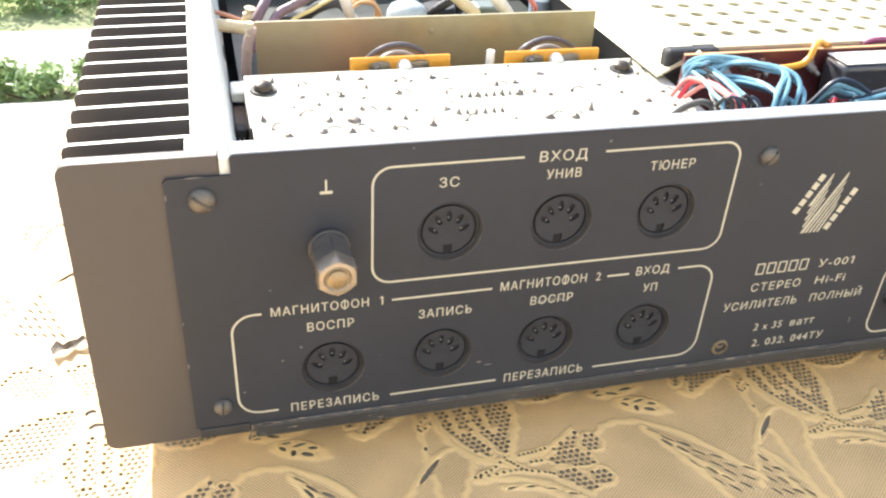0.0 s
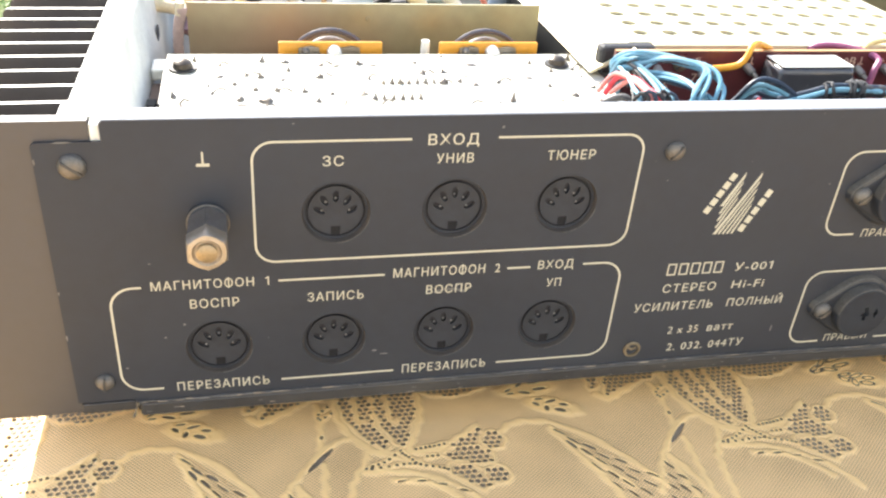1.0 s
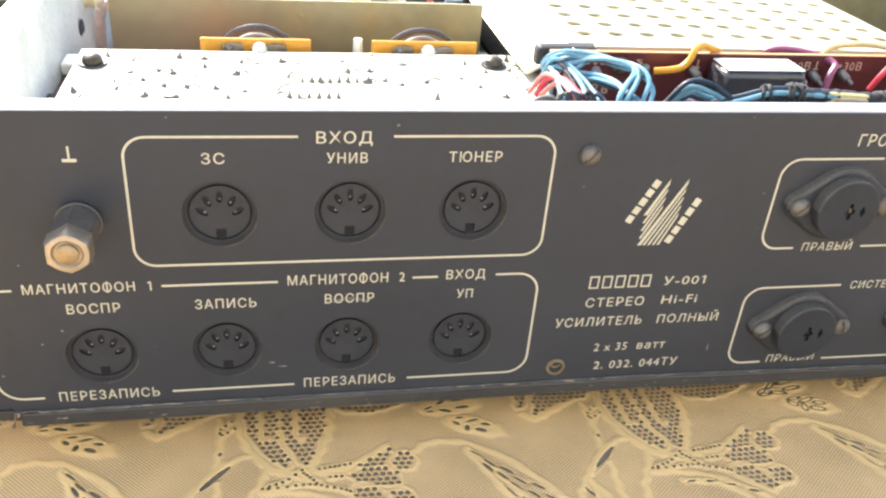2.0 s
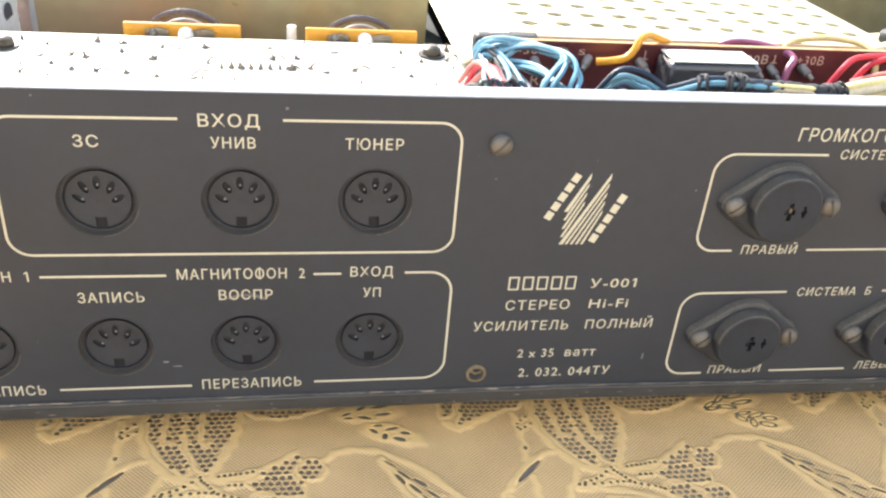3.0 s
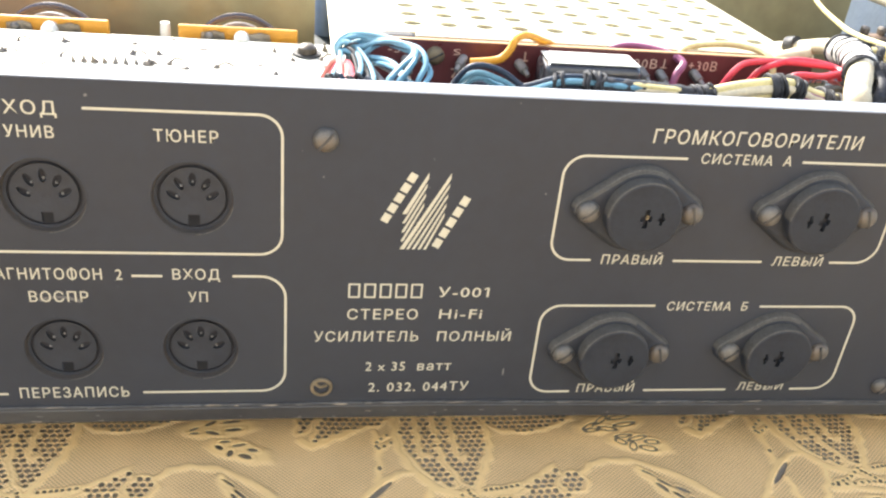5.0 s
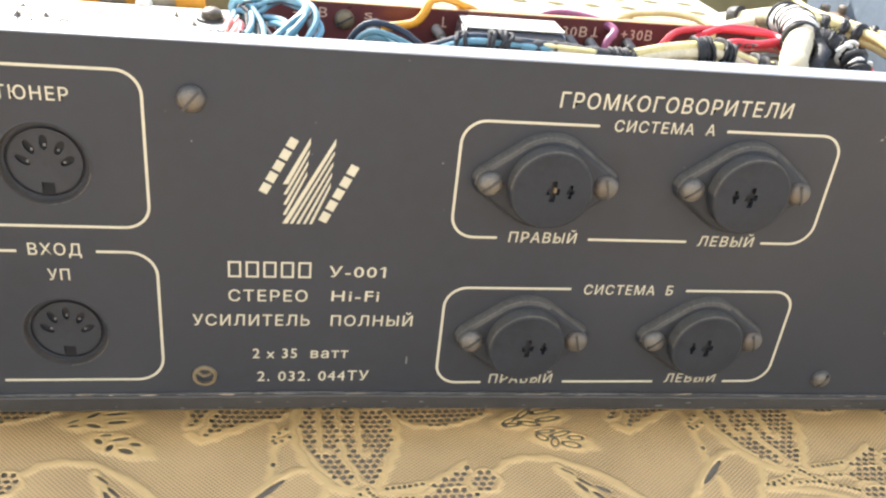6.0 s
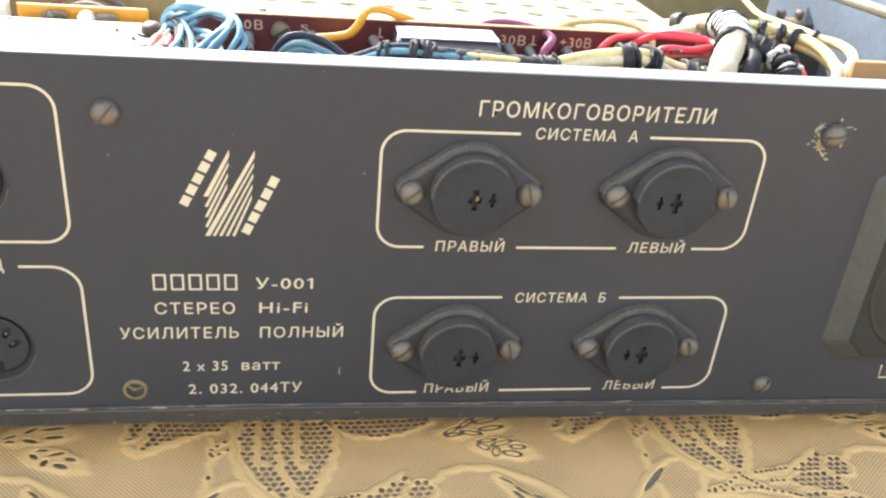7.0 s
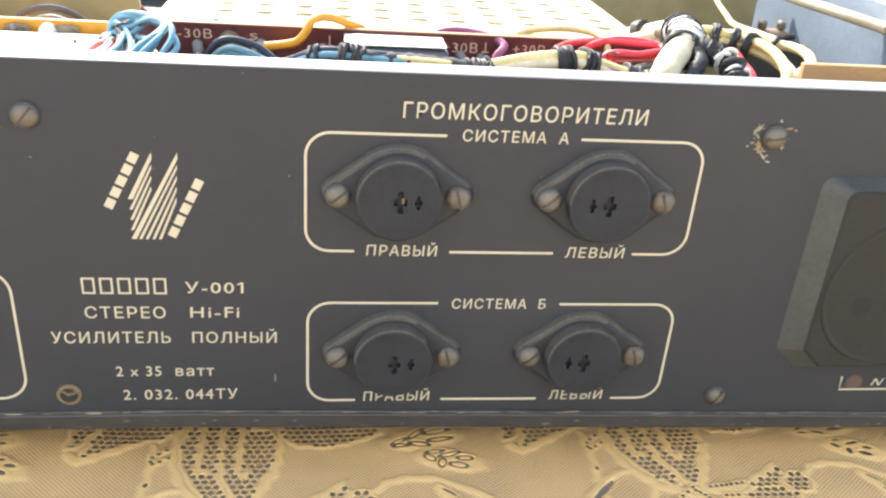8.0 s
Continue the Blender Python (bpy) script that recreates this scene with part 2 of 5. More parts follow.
def letters(name, text, x0, x1, z0, cap, y, parent, material=None, slant=0.0, thick=0.12, bold=0.0, label=""):
    """A printed word from x0 to x1 with its baseline at z0 and capitals cap high, lying on the plane y."""
    def outline(body):
        cu = bpy.data.curves.new("word", "FONT")
        cu.body, cu.size, cu.resolution_u, cu.shear = body, 10.0, 3, slant
        cu.space_character = 1.16
        ob = bpy.data.objects.new("word", cu)
        scene.collection.objects.link(ob)
        me = bpy.data.meshes.new_from_object(ob.evaluated_get(bpy.context.evaluated_depsgraph_get()))
        bpy.data.objects.remove(ob)
        bpy.data.curves.remove(cu)
        return me
    if "cap" not in MATS:
        ref = outline("Н")
        MATS["cap"] = max(v.co.y for v in ref.vertices)
    bars = []
    for at in [i for i, c in enumerate(text) if c == "Φ"]:
        o, pre = outline("О"), outline(text[:at] + "О")
        w = max(v.co.x for v in o.vertices) - min(v.co.x for v in o.vertices)
        bars.append(max(v.co.x for v in pre.vertices) - w / 2)
    flags = [max(v.co.x for v in outline(text[:i + 1].replace("Φ", "О")).vertices) for i, c in enumerate(text) if c == "1"]
    me = outline(text.replace("Φ", "О"))
    xs = [v.co.x for v in me.vertices]
    sx, sz = (x1 - x0) / (max(xs) - min(xs)), cap / MATS["cap"]
    bm = bmesh.new()
    bm.from_mesh(me)
    lo = min(xs)
    for bx in bars:
        h, w = MATS["cap"], 0.065 * MATS["cap"]
        bm.faces.new([bm.verts.new((bx + i * w, j * h, 0)) for i, j in ((-1, -0.08), (1, -0.08), (1, 1.08), (-1, 1.08))])
    # the figure one has a drooping flag
    for fx in flags:
        h = MATS["cap"]
        bm.faces.new([bm.verts.new((fx + i * h, j * h, 0)) for i, j in ((-0.36, 0.72), (-0.10, 0.84), (-0.10, 1.0), (-0.36, 0.82))])
    for v in bm.verts:
        v.co = Vector((x0 + bold + (v.co.x - lo) * (sx * (1 - 2 * bold / (x1 - x0))), y, z0 + v.co.y * sz))
    # heavier strokes: the word is laid down again a hair aside
    if bold:
        first = bm.copy()
        word = bpy.data.meshes.new("word")
        first.to_mesh(word)
        first.free()
        for k, (dx, dz) in enumerate(((-bold, 0), (bold, 0), (0, bold), (0, -bold))):
            n0 = len(bm.verts)
            bm.from_mesh(word)
            bm.verts.ensure_lookup_table()
            for v in bm.verts[n0:]:
                v.co += Vector((dx, 0.008 * (k + 1), dz))
        bpy.data.meshes.remove(word)
    return part(name, bm, material or INK, parent, label)

# ---------------------------------------------------------------- setting
def sheet(name, x0, x1, y0, y1, z, material, label, kind="structure", thick=50.0):
    ob = part(name, boxed(x0, x1, y0, y1, z - thick, z), material, None, label)
    return tagged(ob, kind=kind)


sheet("ground", -60000, 60000, -60000, 60000, -750, SOIL, "dry grassy ground of a yard", thick=200)
tagged(part("pavement", boxed(-2500, 2600, -1150, 2150, -752, -730, bevel=6), CONCRETE, None, "pale sunlit concrete slab under the table"), kind="structure")
tagged(part("path", boxed(-6000, 6000, 2300, 2800, -760, -748.5, bevel=1), CONCRETE, None, "pale sunlit concrete garden path"), kind="structure")
# unseen wall, added to throw sunlight back onto the panel
tagged(part("bounce_wall", boxed(-2600, 2700, -1400, -1150, -760, 2300, bevel=8), PLASTER, None, "unseen pale plastered wall added to bounce sunlight"), kind="structure")

# table under the cloth
table = tagged(new("table"), "plain brown wooden table under a lace cloth", "table")
table.location = (0.15, -0.05, -0.73)


def table_part(name, bm):
    ob = part(name, bm, WOOD, table)
    ob.matrix_parent_inverse = Matrix.Translation((-0.15, 0.05, 0.73))
    return ob


table_part("tabletop", boxed(-520, 860, -420, 311, -29, -3.2, bevel=3))
for lx in (-480, 760):
    for ly in (-380, 211):
        table_part("leg", boxed(lx, lx + 60, ly, ly + 60, -729.5, -29.2, bevel=4))

tagged(part("underlay", boxed(-518, 858, -418, 310, -3.1, -0.65), UNDERLAY, None, "grey-brown oilcloth underlay spread on the table"), category="oilcloth")

# ---------------------------------------------------------------- the amplifier
amp = tagged(new("amplifier"), "old black stereo amplifier with its lid off and wiring bare", "amplifier")

# heat sink along one side: end plate, inner wall, fins
FIN_Y = [14.1 + 11.65 * i for i in range(26)]
def wall_profile(x0, x1, z0, z1, r):
    """The inner wall in section: cast round at the top, thickening below a kink."""
    return [(x0, z0), (x1 + 3.6, z0), (x1 + 3.6, 84.0), (x1 + 2.6, 88.0), (x1 + 0.9, 98.5)] + corner(x1 - r, z1 - r, r, 0, 90, 6) + [(x0, z1)]


def corner(cx, cz, r, a0, a1, n=8):
    return [(cx + r * math.cos(radians(a0 + (a1 - a0) * k / n)), cz + r * math.sin(radians(a0 + (a1 - a0) * k / n))) for k in range(n + 1)]


hs = part("heat_sink", plate(wall_profile(-3.7, 5.2, 17, 108.8, 2.6), [], 4.9, 312), ALU, amp, "bare aluminium heat sink with dark ribs and pale top edges", smooth=True)


def fin_mesh(x0, x1, y0, y1, z0, z1, r):
    """An upright fin with rounded outer corners."""
    pts = []
    for cx, cz, a0 in ((x0 + r, z1 - r, 90), (x0 + r, z0 + r, 180)):
        pts += [(cx + r * math.cos(radians(a0 + 15 * k)), cz + r * math.sin(radians(a0 + 15 * k))) for k in range(7)]
    pts += [(x1, z0), (x1, z1)]
    return plate(pts, [], y0, y1)


bm = fin_mesh(-36.0, 2.4, 0.9, 4.8, 17, 109.3, 3.2)
for v in bm.verts:
    v.co.x -= 0.012 * (64 - v.co.z) * (v.co.x < -20)
end = part("end_plate", bm, FIN, hs, "dull brown-grey end plate")
fin_me = None
for y in FIN_Y:
    if fin_me is None:
        bm = fin_mesh(-35.2, -3.7, 0, 1.4, 18, 108.7, 2.4)
        for v in bm.verts:
            v.co.y += 0.035 * (v.co.x + 3.7)
        f = part("fin", bm, FIN, hs)
        fin_me = f.data
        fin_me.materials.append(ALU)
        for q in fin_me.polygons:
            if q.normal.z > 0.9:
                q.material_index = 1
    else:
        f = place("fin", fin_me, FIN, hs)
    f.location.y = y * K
bpy.context.view_layer.update()
part("wall_end", boxed(2.5, 5.2, 1.05, 4.85, 17.2, 108.4, bevel=0.5), ALU, hs)
part("boss", boxed(-5.4, -3.75, 4.9, 14.0, 20, 108.6, bevel=0.4), ALU, hs)
# strip added below the fins so that their cast shadow ends straight
part("shadow_rail", boxed(-34.2, -3.7, 5.2, 311, 17.0, 17.9), FIN, hs)
part("mounting_hole", lathe([(0.0, 0.4), (4.2, 0.4), (4.2, 0)], (8.2, 138, 86), Euler((0, 0, radians(90))).to_matrix()), VOID, hs)

# chassis, hidden floor and far walls of the case
part("chassis_floor", boxed(4.7, 437, 1.7, 315, 15.5, 18.2), DARK, amp)
# hidden box added to keep light from passing beneath the case
part("underside_light_block", boxed(8, 434, 20, 310, 6.0, 15.4, bevel=1.5), DARK, amp)
part("front_wall", boxed(4.7, 437, 312.3, 316, 18.3, 104), DARK, amp)
part("side_wall", boxed(432, 438, 1.8, 312.2, 18.3, 109, bevel=0.6), STEELBLUE, amp, "grey-blue steel inner side wall")
for fx in (24, 405):
    for fy in (28, 285):
        part("foot", lathe([(0, 5.8), (9, 5.8), (10, 1.0), (9, 0), (0, 0)], (fx, fy, 0.14), Euler((radians(-90), 0, 0)).to_matrix()), RUBBER, amp)

# rear panel with its seven round openings
DIN = [(63.1, 81.5), (96.4, 81.5), (129.5, 81.5), (29.6, 38.5), (62.8, 38.5), (96.3, 38.5), (129.7, 38.5)]


def sag(x):
    """The lower fold runs straight, then droops towards the mains end."""
    return 0.7 - 0.0195 * max(0.0, x - 190.0)


def drooped(bm):
    for cut in range(190, 430, 25):
        bmesh.ops.bisect_plane(bm, geom=bm.verts[:] + bm.edges[:] + bm.faces[:], plane_co=(cut, 0, 0), plane_no=(1, 0, 0))
    for v in bm.verts:
        v.co.z += sag(v.co.x)
    return bm


rim = [(-11.2, 21.3), (4.2, 21.3), (4.2, 19.9), (190.0, 19.9), (437.5, 19.2 + sag(437.5)), (437.5, 109.6), (6.0, 109.6), (5.2, 108.9), (5.2, 104.0), (-10.2, 104.0), (-11.2, 103.0)]
panel = part("back_panel", plate(rim, [circle(x, z, 9.4, 40) for x, z in DIN], 0.0, 1.0), PANEL, amp, "scuffed black painted steel rear panel with cream print")
# the folded top edge is much paler than the panel face
part("top_flange", boxed(6.0, 437.4, 0.15, 7.2, 108.6, 110.0, bevel=0.45), mat("pale_flange", (0.42, 0.43, 0.45), 0.45, 0.3, 0.12, 60, 0.2, 900), panel, "pale folded top edge of the panel")
part("bottom_lip", drooped(boxed(5.6, 437.4, -0.7, 2.2, 14.2, 19.2, bevel=0.8)), PAINT_WORN, panel, "chipped black lower lip")
# highlight along the lower fold, put into a strip of lighter grey
part("fold_line", drooped(boxed(5.4, 437.3, -0.55, 0.05, 19.25, 19.75, bevel=0.15)), mat("bright_fold_edge", (0.11, 0.11, 0.11), 0.4, 0.2, 0.5, 90, stain=(0.035, 0.038, 0.045), stain_amount=0.8), panel)
part("corner_tab", boxed(-10.4, 4.6, -0.3, 0.85, 17.4, 20.9, bevel=0.4), PAINT_WORN, panel)

part("frayed_scrap", tube([(3.6, -1.0, 15.4), (4.2, -1.3, 17.5), (4.9, -1.6, 19.5), (5.2, -1.7, 21.6)], 0.34, 6, lumps=0.7, seed=2), SCREW, panel, "cream frayed scrap caught at the corner")

INKY = -0.06


def rule(*pts, w=0.62):
    line = []
    for a, b in zip(pts, pts[1:]):
        line.append(a)
    line.append(pts[-1])
    return part("printed_line", ribbon(line, w, INKY, -0.01), INK, panel)


def bracket(x0, x1, z0, z1, r, top_gap, bottom_gap, side):
    """One half of a rounded printed frame, broken for words above and below."""
    if side == "l":
        line = [(top_gap, z1)] + corner(x0 + r, z1 - r, r, 90, 180) + corner(x0 + r, z0 + r, r, 180, 270) + [(bottom_gap, z0)]
    else:
        line = [(top_gap, z1)] + corner(x1 - r, z1 - r, r, 90, 0) + corner(x1 - r, z0 + r, r, 0, -90) + [(bottom_gap, z0)]
    return part("printed_frame", ribbon(line, 0.62, INKY, -0.01), INK, panel)


bracket(41.2, 150.3, 66.7, 103.0, 5.4, 83.0, 96.0, "l")
bracket(41.2, 150.3, 66.7, 103.0, 5.4, 107.0, 96.0, "r")
bracket(1.6, 151.2, 24.6, 60.4, 6.2, 10.1, 12.9, "l")
bracket(1.6, 151.2, 24.6, 60.4, 6.2, 138.2, 114.5, "r")
for a, b, z in ((47.0, 77.2, 60.4), (114.2, 121.4, 60.3), (47.0, 81.2, 24.6)):
    rule((a, z), (b, z))
bracket(218.6, 311.9, 66.2, 95.6, 5.6, 250.2, 230.0, "l")
bracket(218.6, 311.9, 66.2, 95.6, 5.6, 281.5, 298.6, "r")
rule((252.9, 66.2), (278.5, 66.2))
bracket(219.1, 313.0, 22.9, 52.0, 5.6, 251.1, 231.3, "l")
bracket(219.1, 313.0, 22.6, 51.8, 5.6, 282.1, 300.0, "r")
rule((253.7, 22.9), (279.4, 22.7))
rule((28.95, 100.7), (28.95, 97.3), w=0.5)
rule((27.3, 97.0), (30.6, 97.0), w=0.85)
rule((365.7, 29.0), (366.0, 24.6), (430.0, 24.6), w=0.5)

INPUT_WORDS = [
    ("ЗС", 59.4, 65.0, 95.5, 3.5, 0), ("ВХОД", 87.5, 101.6, 100.9, 3.8, 0), ("УНИВ", 90.1, 100.5, 95.5, 3.4, 0), ("ТЮНЕР", 121.7, 135.9, 95.5, 3.5, 0),
    ("МАГНИТОΦОН  1", 12.6, 44.4, 58.9, 3.5, 0), ("ВОСПР", 22.5, 35.9, 52.3, 3.6, 0), ("ЗАПИСЬ", 55.1, 71.3, 52.3, 3.6, 0), ("МАГНИТОΦОН  2", 79.8, 112.0, 58.9, 3.7, 0),
    ("ВОСПР", 89.9, 103.6, 52.5, 3.6, 0), ("ВХОД", 123.8, 135.1, 59.1, 3.6, 0), ("УП", 127.3, 132.0, 52.6, 3.5, 0), ("ПЕРЕЗАПИСЬ", 16.7, 43.4, 22.9, 3.8, 0), ("ПЕРЕЗАПИСЬ", 84.0, 110.9, 23.0, 3.9, 0),
]
TITLE_WORDS = [
    ("У-001", 190.5, 204.0, 54.4, 3.4, 0.03), ("СТЕРЕО", 167.0, 185.5, 47.4, 3.6, 0), ("Hi-Fi", 191.2, 202.8, 47.6, 3.5, 0.03), ("УСИЛИТЕЛЬ", 158.6, 186.2, 40.4, 3.6, 0.03), ("ПОЛНЫЙ", 191.3, 211.6, 40.4, 3.5, 0.03),
    ("2 x 35", 172.5, 183.3, 30.7, 3.4, 0.03), ("ватт", 186.7, 196.1, 30.7, 3.4, 0.03), ("2. 032. 044ТУ", 173.6, 201.6, 23.6, 3.5, 0.03),
]
OUTPUT_WORDS = [
    ("ГРОМКОГОВОРИТЕЛИ", 240.0, 296.4, 99.3, 4.2, 0.03), ("СИСТЕМА  А", 253.8, 278.5, 94.3, 3.1, 0.03), ("ПРАВЫЙ", 232.9, 249.9, 64.9, 3.2, 0.07), ("ЛЕВЫЙ", 281.6, 296.6, 64.9, 3.2, 0.07),
    ("СИСТЕМА  Б", 254.6, 278.5, 50.3, 3.2, 0.03), ("ПРАВЫЙ", 233.4, 250.7, 22.4, 3.3, 0.07), ("ЛЕВЫЙ", 282.8, 297.6, 22.2, 3.3, 0.07), ("N", 375.0, 378.6, 25.7, 2.9, 0.3),
]
for words, low in ((INPUT_WORDS, 0.84), (TITLE_WORDS, 0.88), (OUTPUT_WORDS, 0.88)):
    for word, x0, x1, z0, cap, slant in words:
        letters("lettering", word, x0, x1, z0 + 0.45 * (1 - low) * cap, low * cap, INKY, panel, slant=slant, bold=0.025)


def bar(x0, z0, x1, z1, w):
    """A printed slanted bar between two points."""
    d = Vector((x1 - x0, z1 - z0))
    return part("printed_bar", ribbon([(x0, z0), (x0 + d.x / 2, z0 + d.y / 2), (x1, z1)], w, INKY, -0.01), INK, panel)


# emblem of slanted bars: two groups of hatching, with short solid bars in place of its words
def blade(x0, z0, x1, z1, w):
    """A slanted printed bar cut level at its foot and upright at its tip."""
    d = Vector((x1 - x0, z1 - z0)).normalized()
    wide = w / d.y
    up = w / d.x
    pts = [(x0 - wide / 2, z0), (x0 + wide / 2, z0), (x1 + 0.2, z1 - up * 0.4), (x1 + 0.2, z1 + up * 0.3)]
    return part("printed_bar", plate(pts, [], INKY, -0.01), INK, panel)


for i in range(4):
    blade(179.9 - 0.05 * i, 78.6 - 2.55 * i, 185.0 - 0.2 * i, 89.2 - 2.62 * i, 1.0 if i == 0 else 0.6)
for i in range(5):
    blade(179.9 + 1.45 * i, 68.7, 190.5 - 0.2 * i, 89.2 - 2.62 * i, 1.0 if i == 0 else 0.6)
for (ax, az), (bx, bz) in (((174.8, 76.2), (182.0, 89.9)), ((188.2, 69.2), (195.5, 84.0))):
    for i in range(5):
        k0, k1 = i / 5 + 0.015, (i + 1) / 5 - 0.03
        bar(ax + (bx - ax) * k0, az + (bz - az) * k0, ax + (bx - ax) * k1, az + (bz - az) * k1, 2.0)
# the maker's word is kept as five plain upright frames
for i in range(5):
    cx = 168.5 + 4.05 * i
    part("printed_frame", plate([(cx - 1.5, 54.2), (cx + 1.5, 54.2), (cx + 1.5, 58.5), (cx - 1.5, 58.5)], [[(cx - 1.05, 54.65), (cx + 1.05, 54.65), (cx + 1.05, 58.05), (cx - 1.05, 58.05)]], INKY, -0.01), INK, panel)


# slotted panel screws
def screw(x, y, z, r, angle, parent=None, material=SCREW, h=1.9, name="screw"):
    head = lathe([(0, h), (r * 0.45, h * 0.94), (r * 0.8, h * 0.66), (r, h * 0.2), (r, -0.3)], (0, 0, 0))
    ob = part(name, head, material, parent or amp, smooth=True)
    ob.location = (x * K, y * K, z * K)
    s = part("slot", boxed(-r * 0.88, r * 0.88, -h - 0.06, -h + 0.5, -r * 0.10, r * 0.10), PAINT_WORN, ob)
    s.rotation_euler = (0, radians(-angle), 0)
    return ob


for x, z, a in ((-2.3, 97.6, 142), (160.2, 97.6, 50), (328.2, 97.7, 8), (-3.0, 28.8, 85), (329.6, 23.5, 60)):
    screw(x, -0.2, z, 2.7 if z < 30 else 3.4 if x < 0 else 3.0, a)
# paint flaked round one screw
flake = random.Random(5)
PRIMER = mat("chip_primer", (0.27, 0.26, 0.21), 0.7, 0, 0.3, 400)
RUST = mat("rusty_chip", (0.26, 0.20, 0.11), 0.7, 0, 0.3, 400)


def chip(cx, cz, w, h, lean, material, y0=-0.05, y1=0.02):
    """A small flake of lost paint with a ragged outline."""
    pts = []
    for k in range(9):
        a, q = 0.698 * k, flake.uniform(0.45, 1.0)
        px, pz = w * q * math.cos(a), h * q * math.sin(a)
        pts.append((cx + px * math.cos(lean) - pz * math.sin(lean), cz + px * math.sin(lean) + pz * math.cos(lean)))
    return part("paint_chip", plate(pts, [], y0, y1), material, panel)


for dx, dz, w, h, lean, rusty in ((-5.1, 2.0, 1.3, 0.55, 0.9, 0), (-4.6, 0.2, 0.8, 0.35, 1.9, 0), (-7.0, -2.6, 0.45, 0.3, 0, 0), (-3.9, -2.4, 1.3, 0.6, 1.9, 1), (-3.0, -4.1, 0.9, 0.4, 0.4, 1), (-1.9, -5.4, 1.5, 0.35, -0.8, 0),
                                  (-0.2, -6.9, 0.9, 0.3, -0.3, 0), (2.9, -2.9, 0.6, 0.4, 0.9, 0), (3.6, 2.6, 1.0, 0.28, 0.1, 1), (5.7, 2.2, 0.4, 0.25, 0, 0), (0.9, 4.7, 0.5, 0.4, 1.0, 0), (-5.7, 0.9, 0.4, 0.3, 0, 0)):
    chip(328.2 + 0.88 * dx, 97.5 + 0.88 * dz, w * 1.25, h * 1.25, lean, RUST if rusty else PRIMER)
for i in range(16):
    a, d = flake.uniform(2.4, 4.6), flake.uniform(3.4, 5.6)
    chip(328.2 + d * math.cos(a), 97.5 + d * math.sin(a), flake.uniform(0.2, 0.6), flake.uniform(0.12, 0.35), flake.uniform(0, 3), RUST if i % 4 == 0 else PRIMER)
# chips along the lower edge and scuffs on the paint
CHIP = mat("bare_chip", (0.34, 0.285, 0.22), 0.6, 0, 0.3, 300)
SCUFF = mat("pale_scuff", (0.17, 0.165, 0.155), 0.7, 0, 0.3, 300)
for i in range(96):
    cx, edge = 8 + 392 * flake.random() ** 1.3, flake.random()
    low = edge > 0.62
    cz = flake.choice((16.9, 15.9, 15.2)) if low else 19.5 + flake.uniform(-0.2, 0.3)
    w = flake.uniform(0.4, 1.6) if low else flake.uniform(0.6, 4.5)
    chip(cx, cz + sag(cx), w, flake.uniform(0.12, 0.3), flake.uniform(-0.05, 0.05), CHIP if i % 3 == 0 else SCUFF, -0.74 if low else -0.58, -0.4)
for cx, cz, w, h in ((-10.9, 99, 0.3, 1.2), (-10.9, 60, 0.25, 0.8), (-11.0, 45, 0.3, 1.4), (-4, 104.0, 3.0, 0.25), (20.5, 47.2, 0.5, 0.5), (3.6, 33, 0.5, 0.4), (108, 106, 0.5, 0.5), (75, 33, 1.2, 0.4), (78, 31.5, 1.5, 0.3), (52, 108, 0.4, 0.3), (15, 43, 0.4, 0.4), (211, 30, 0.35, 1.6), (160, 88, 0.3, 0.3), (215, 85, 0.3, 0.3), (13, 68, 0.4, 0.3)):
    pts = [(cx + w * flake.uniform(0.5, 1.0) * math.cos(k * 0.785), cz + h * flake.uniform(0.5, 1.0) * math.sin(k * 0.785)) for k in range(8)]
    part("paint_scuff", plate(pts, [], -0.05, 0.0), SCUFF, panel)
for r in (9.9, 10.3):
    part("paint_scuff", ribbon([(96.7 + r * math.cos(radians(a)), 44.0 + r * math.sin(radians(a))) for a in range(60, 122, 8)], 0.25, -0.05, 0.0), SCUFF, panel)
# an empty screw bush below the text
BUSH = mat("dull_brown_brass", (0.20, 0.16, 0.10), 0.5, 0.4, 0.3, 260, 0.3, 1500)
bush = part("threaded_bush", lathe([(2.15, -1.0), (2.15, 0.7), (2.75, 0.7), (3.0, 0.4), (3.0, -0.1)], (160.9, -0.02, 25.7)), BUSH, amp, "tarnished brass bush", smooth=True)
part("bore", lathe([(0, -0.4), (2.2, -0.4)], (160.9, 0, 25.7)), VOID, bush)
part("bent_tab", tube([(159.1, 0.2, 26.8), (160.6, -0.25, 25.7), (162.4, 0.1, 26.2)], 0.42, 6), BUSH, bush)

SHANK = mat("worn_black_nut", (0.125, 0.112, 0.100), 0.5, 0.2, 0.35, 200, 0.3, 1200, spec=0.3, stain=(0.16, 0.15, 0.14), stain_amount=0.5)
# earth terminal: collar, black hexagonal shank and brass-tipped nut
term = part("earth_terminal", lathe([(5.5, -0.1), (5.5, 0.8), (5.4, 1.2), (5.3, 1.2), (5.3, 2.2), (5.1, 2.4), (0, 2.4)], (29.2, 0, 80.7)), BAKELITE, amp, "nickel hexagonal earth terminal with a brass stud", smooth=True)
hexa = [(29.2 + 5.6 * math.cos(radians(60 * k + 30)), 80.7 + 5.6 * math.sin(radians(60 * k + 30))) for k in range(6)]
bm = plate(hexa, [], -11.35, -2.4)
bmesh.ops.bevel(bm, geom=[e for e in bm.edges if abs(e.verts[0].co.y - e.verts[1].co.y) > 5], offset=0.35, segments=2, affect="EDGES")
